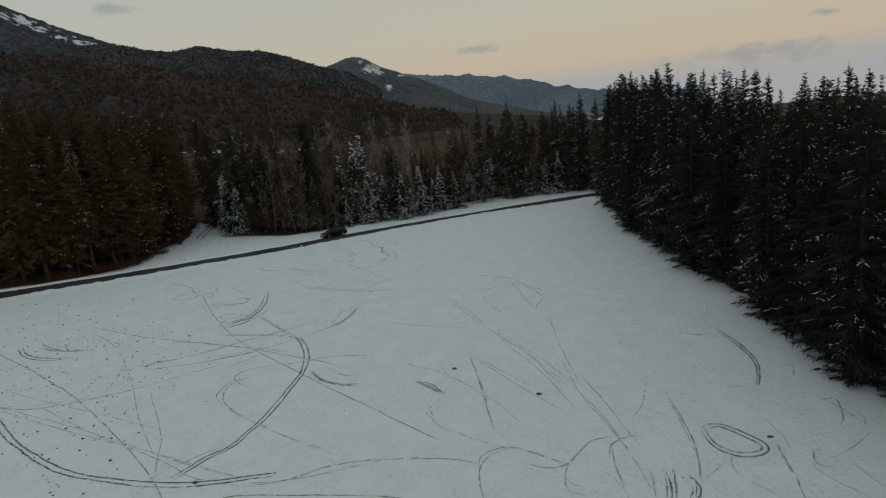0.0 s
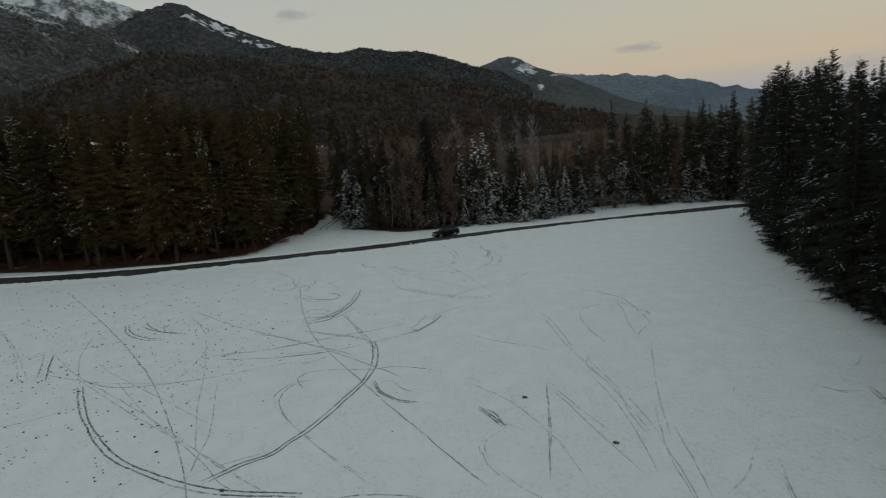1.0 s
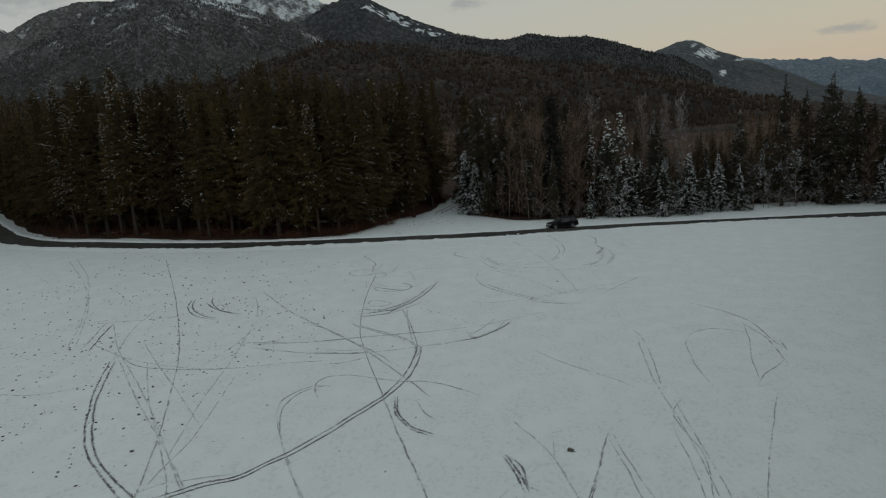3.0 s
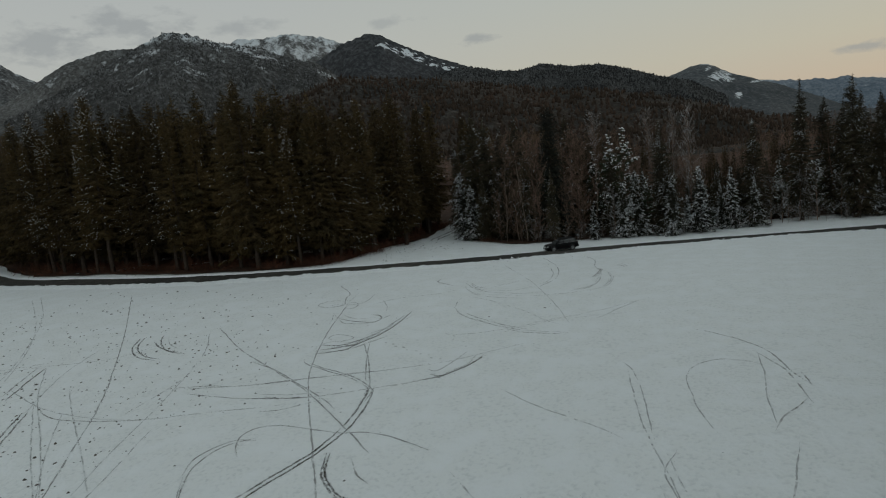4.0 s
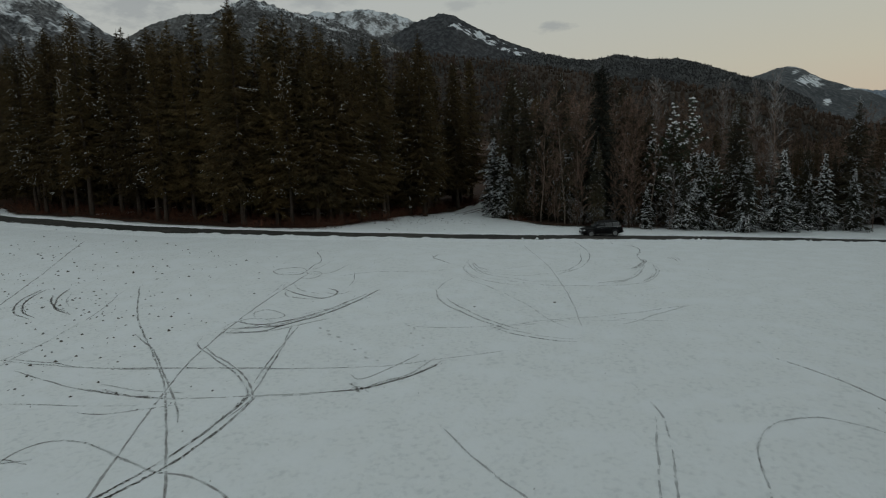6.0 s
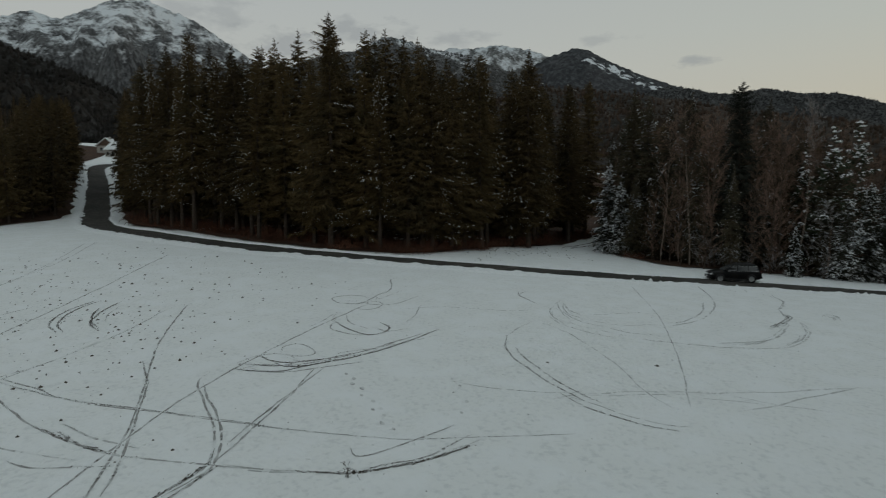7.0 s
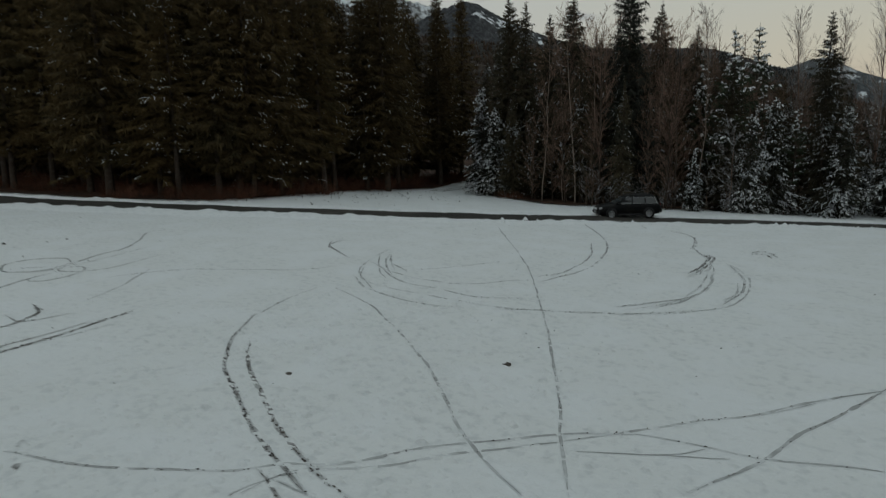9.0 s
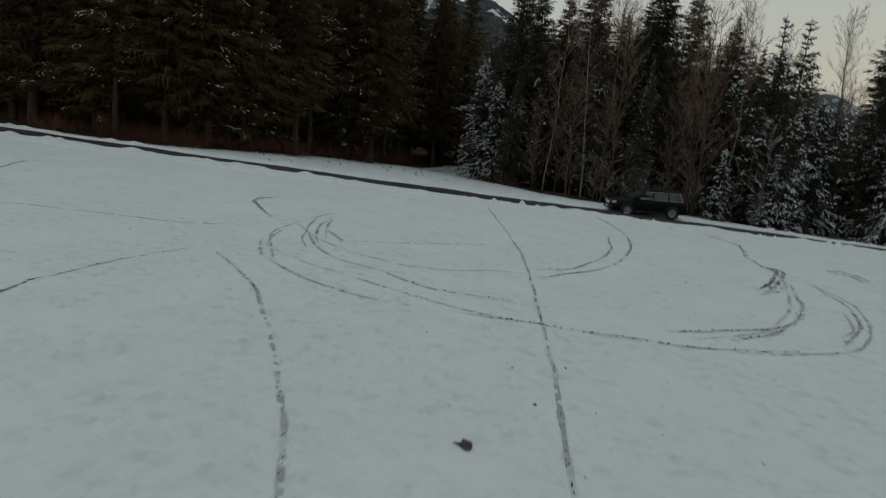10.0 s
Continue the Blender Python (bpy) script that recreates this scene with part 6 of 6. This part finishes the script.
def car(at):
    root = thing("car", "black estate-like off-road car parked half on the snowy verge", "car", at=at)
    # body: stations along its length: x, bottom, top, half width
    stations = [(2.40, 0.42, 0.66, 0.62), (2.34, 0.32, 0.80, 0.78), (2.15, 0.27, 0.92, 0.88), (1.7, 0.26, 1.00, 0.93), (1.1, 0.26, 1.06, 0.945), (0.2, 0.26, 1.09, 0.95),
                (-0.9, 0.26, 1.10, 0.95), (-1.7, 0.27, 1.11, 0.94), (-2.15, 0.30, 1.12, 0.91), (-2.34, 0.36, 1.08, 0.86), (-2.40, 0.46, 1.0, 0.78)]
    secs = []
    for x, lo, hi, w in stations:
        half = [(0, lo), (w * 0.86, lo), (w * 0.96, lo + 0.10), (w, lo + 0.28), (w * 0.985, hi - 0.22), (w * 0.94, hi - 0.06), (w * 0.84, hi), (0, hi + 0.03)]
        secs.append([(x, y, z) for y, z in half] + [(x, -y, z) for y, z in half[-2:0:-1]])
    part("body", loft(secs), PAINT, root, smooth=True)
    # cabin
    cab = []
    for z, f, r, w in ((1.06, 1.15, -2.28, 0.86), (1.30, 0.78, -2.20, 0.82), (1.56, 0.34, -2.06, 0.74), (1.70, 0.02, -1.90, 0.66), (1.745, -0.3, -1.65, 0.52)):
        cab.append([(f, 0, z), (f - 0.05, w * 0.9, z), (f - 0.22, w, z), (r + 0.2, w * 0.98, z), (r + 0.03, w * 0.85, z), (r, 0, z), (r + 0.03, -w * 0.85, z), (r + 0.2, -w * 0.98, z), (f - 0.22, -w, z), (f - 0.05, -w * 0.9, z)])
    part("roof", loft(cab), PAINT, root, "black roof and pillars", smooth=True)
    for s in (1, -1):
        for k, (f0, r0, f1, r1) in enumerate(((0.74, -0.10, 0.26, -0.12), (-0.20, -1.12, -0.21, -1.08), (-1.22, -2.02, -1.18, -1.86))):
            zl, zh = 1.12, 1.55
            yl, yh = 0.858, 0.752
            pts = [(f0, s * yl, zl), (r0, s * yl, zl), (r1, s * yh, zh), (f1, s * yh, zh)]
            part("side_window", slab(pts if s < 0 else pts[::-1], 0.012), GLASS, root, "dark tinted glass")
        for a, b, r in (((0.92, s * 0.872, 1.105), (-2.08, s * 0.872, 1.105), 0.012), ((0.30, s * 0.755, 1.578), (-1.86, s * 0.755, 1.578), 0.012), ((-2.08, s * 0.872, 1.105), (-1.86, s * 0.755, 1.578), 0.012)):
            vs, fs = [], []
            tube(vs, fs, Vector(a), Vector(b), r, r, 6)
            piece("window_trim", vs, fs, CHROME, root, "bright metal strip round the side windows")
        vs, fs = [], []
        tube(vs, fs, Vector((0.05, s * 0.60, 1.775)), Vector((-1.75, s * 0.60, 1.765)), 0.02, 0.02, 6)
        for x in (0.02, -0.85, -1.72):
            tube(vs, fs, Vector((x, s * 0.60, 1.70)), Vector((x, s * 0.60, 1.775)), 0.02, 0.02, 6)
        piece("roof_rail", vs, fs, TRIM, root)
        part("mirror", box_mesh((0.14, 0.22, 0.15), 0.04, (0.82, s * 1.02, 1.13)), PAINT, root)
        part("headlight", box_mesh((0.30, 0.30, 0.15), 0.05, (2.20, s * 0.68, 0.79), (0, 0.25, -0.35 * s)), CLEAR_LENS, root, "clear headlight")
        part("tail_light", box_mesh((0.12, 0.16, 0.42), 0.04, (-2.31, s * 0.76, 0.93)), RED_LENS, root, "tall red tail light")
        part("sill", box_mesh((1.9, 0.06, 0.12), 0.02, (0, s * 0.945, 0.33)), TRIM, root)
        for x in (0.55, -0.55):
            part("door_handle", box_mesh((0.18, 0.03, 0.03), 0.01, (x - 0.35, s * 0.955, 0.96)), PAINT, root)
        for x in (1.43, -1.43):
            arch = disc_mesh([(0.44, -0.012), (0.44, 0.012)], 28)
            bmesh.ops.translate(arch, vec=(x, s * 0.935, 0.40), verts=arch.verts)
            part("wheel_arch", arch, TRIM, root, "dark plastic wheel arch")
            wheel = new("wheel")
            wheel.parent = root
            wheel.location = (x, s * 0.87, 0.36)
            part("tyre", disc_mesh([(0.25, -0.12), (0.33, -0.12), (0.36, -0.09), (0.365, 0), (0.36, 0.09), (0.33, 0.12), (0.25, 0.12)]), RUBBER, wheel, smooth=True)
            part("rim", disc_mesh([(0.255, -0.125), (0.24, -0.128), (0.22, -0.10), (0.22, 0.10), (0.24, 0.128), (0.255, 0.125)]), ALLOY, wheel, smooth=True)
            for i in range(5):
                part("spoke", box_mesh((0.07, 0.022, 0.21), 0.006, (0.12 * math.sin(1.2566 * i), s * 0.126, 0.12 * math.cos(1.2566 * i)), (0, 1.2566 * i, 0)), ALLOY, wheel)
    part("windscreen", slab([(1.10, -0.70, 1.10), (1.10, 0.70, 1.10), (0.40, 0.60, 1.54), (0.40, -0.60, 1.54)], 0.012), GLASS, root, "dark windscreen")
    part("rear_window", slab([(-2.275, 0.62, 1.16), (-2.275, -0.62, 1.16), (-2.09, -0.54, 1.54), (-2.09, 0.54, 1.54)], 0.012), GLASS, root, "dark rear window")
    part("front_bumper", box_mesh((0.22, 1.62, 0.24), 0.06, (2.34, 0, 0.46)), TRIM, root)
    part("rear_bumper", box_mesh((0.20, 1.66, 0.24), 0.06, (-2.38, 0, 0.52)), TRIM, root)
    part("grille", box_mesh((0.05, 0.72, 0.20), 0.02, (2.395, 0, 0.74)), CHROME, root, "bright grille")
    part("number_plate", box_mesh((0.02, 0.52, 0.11), 0.004, (2.455, 0, 0.5)), CLEAR_LENS, root, "pale plate")
    return root


car(pose(-20.9, 122.3, terrain(-20.9, 122.3) + 0.05, 0, 0, 216) @ Matrix.Scale(0.95, 4))

# ---- farm houses up the valley road ----
PLASTER = material("plaster", (0.42, 0.40, 0.37), 0.9, (0.33, 0.31, 0.29), 1.2, 0.5, bump=0.3)
BOARD = material("house_board", (0.12, 0.08, 0.06), 0.85, (0.08, 0.055, 0.04), 2.0, 0.5, bump=0.4)


def house(x, y, turn, l, w, h, label):
    root = thing("house", label, "house", "farm houses up the valley", pose(x, y, terrain(x, y) - 0.3, 0, 0, turn))
    part("wall", box_mesh((l, w, h), 0.03, (0, 0, h / 2)), PLASTER, root)
    rise, over = w * 0.42, 0.6
    roof = loft([[(sx * (l / 2 + over), -w / 2 - over, h - 0.3), (sx * (l / 2 + over), 0, h + rise), (sx * (l / 2 + over), w / 2 + over, h - 0.3), (sx * (l / 2 + over), w / 2 + over, h - 0.05), (sx * (l / 2 + over), 0, h + rise + 0.35), (sx * (l / 2 + over), -w / 2 - over, h - 0.05)] for sx in (-1, 1)])
    part("roof", roof, SNOW_CLUMP, root, "snow-covered gable roof")
    for sx in (-1, 1):
        gable = loft([[(sx * l / 2 - 0.1, -w / 2 + 0.1, h - 0.05), (sx * l / 2 - 0.1, w / 2 - 0.1, h - 0.05), (sx * l / 2 - 0.1, 0, h + rise - 0.25)], [(sx * l / 2 + 0.1, -w / 2 + 0.1, h - 0.05), (sx * l / 2 + 0.1, w / 2 - 0.1, h - 0.05), (sx * l / 2 + 0.1, 0, h + rise - 0.25)]])
        part("gable", gable, BOARD, root, "brown boarded gable")
        for yy in (-w / 4, w / 4):
            part("window", box_mesh((0.1, 1.0, 1.2), 0.01, (sx * (l / 2 + 0.03), yy, 1.7)), GLASS, root)
    for k in range(3):
        for sy in (-1, 1):
            part("window", box_mesh((1.0, 0.1, 1.2), 0.01, (-l / 3 + k * l / 3, sy * (w / 2 + 0.03), 1.7)), GLASS, root)
    part("chimney", box_mesh((0.6, 0.6, 1.6), 0.02, (l / 5, 0.8, h + rise)), PLASTER, root)
    return root


house(-262, 147, 20, 9, 7, 3.4, "pale farm house with a snow-covered gable roof")
house(-285, 150, -35, 9, 7, 3.2, "low farm building with a snowy roof")
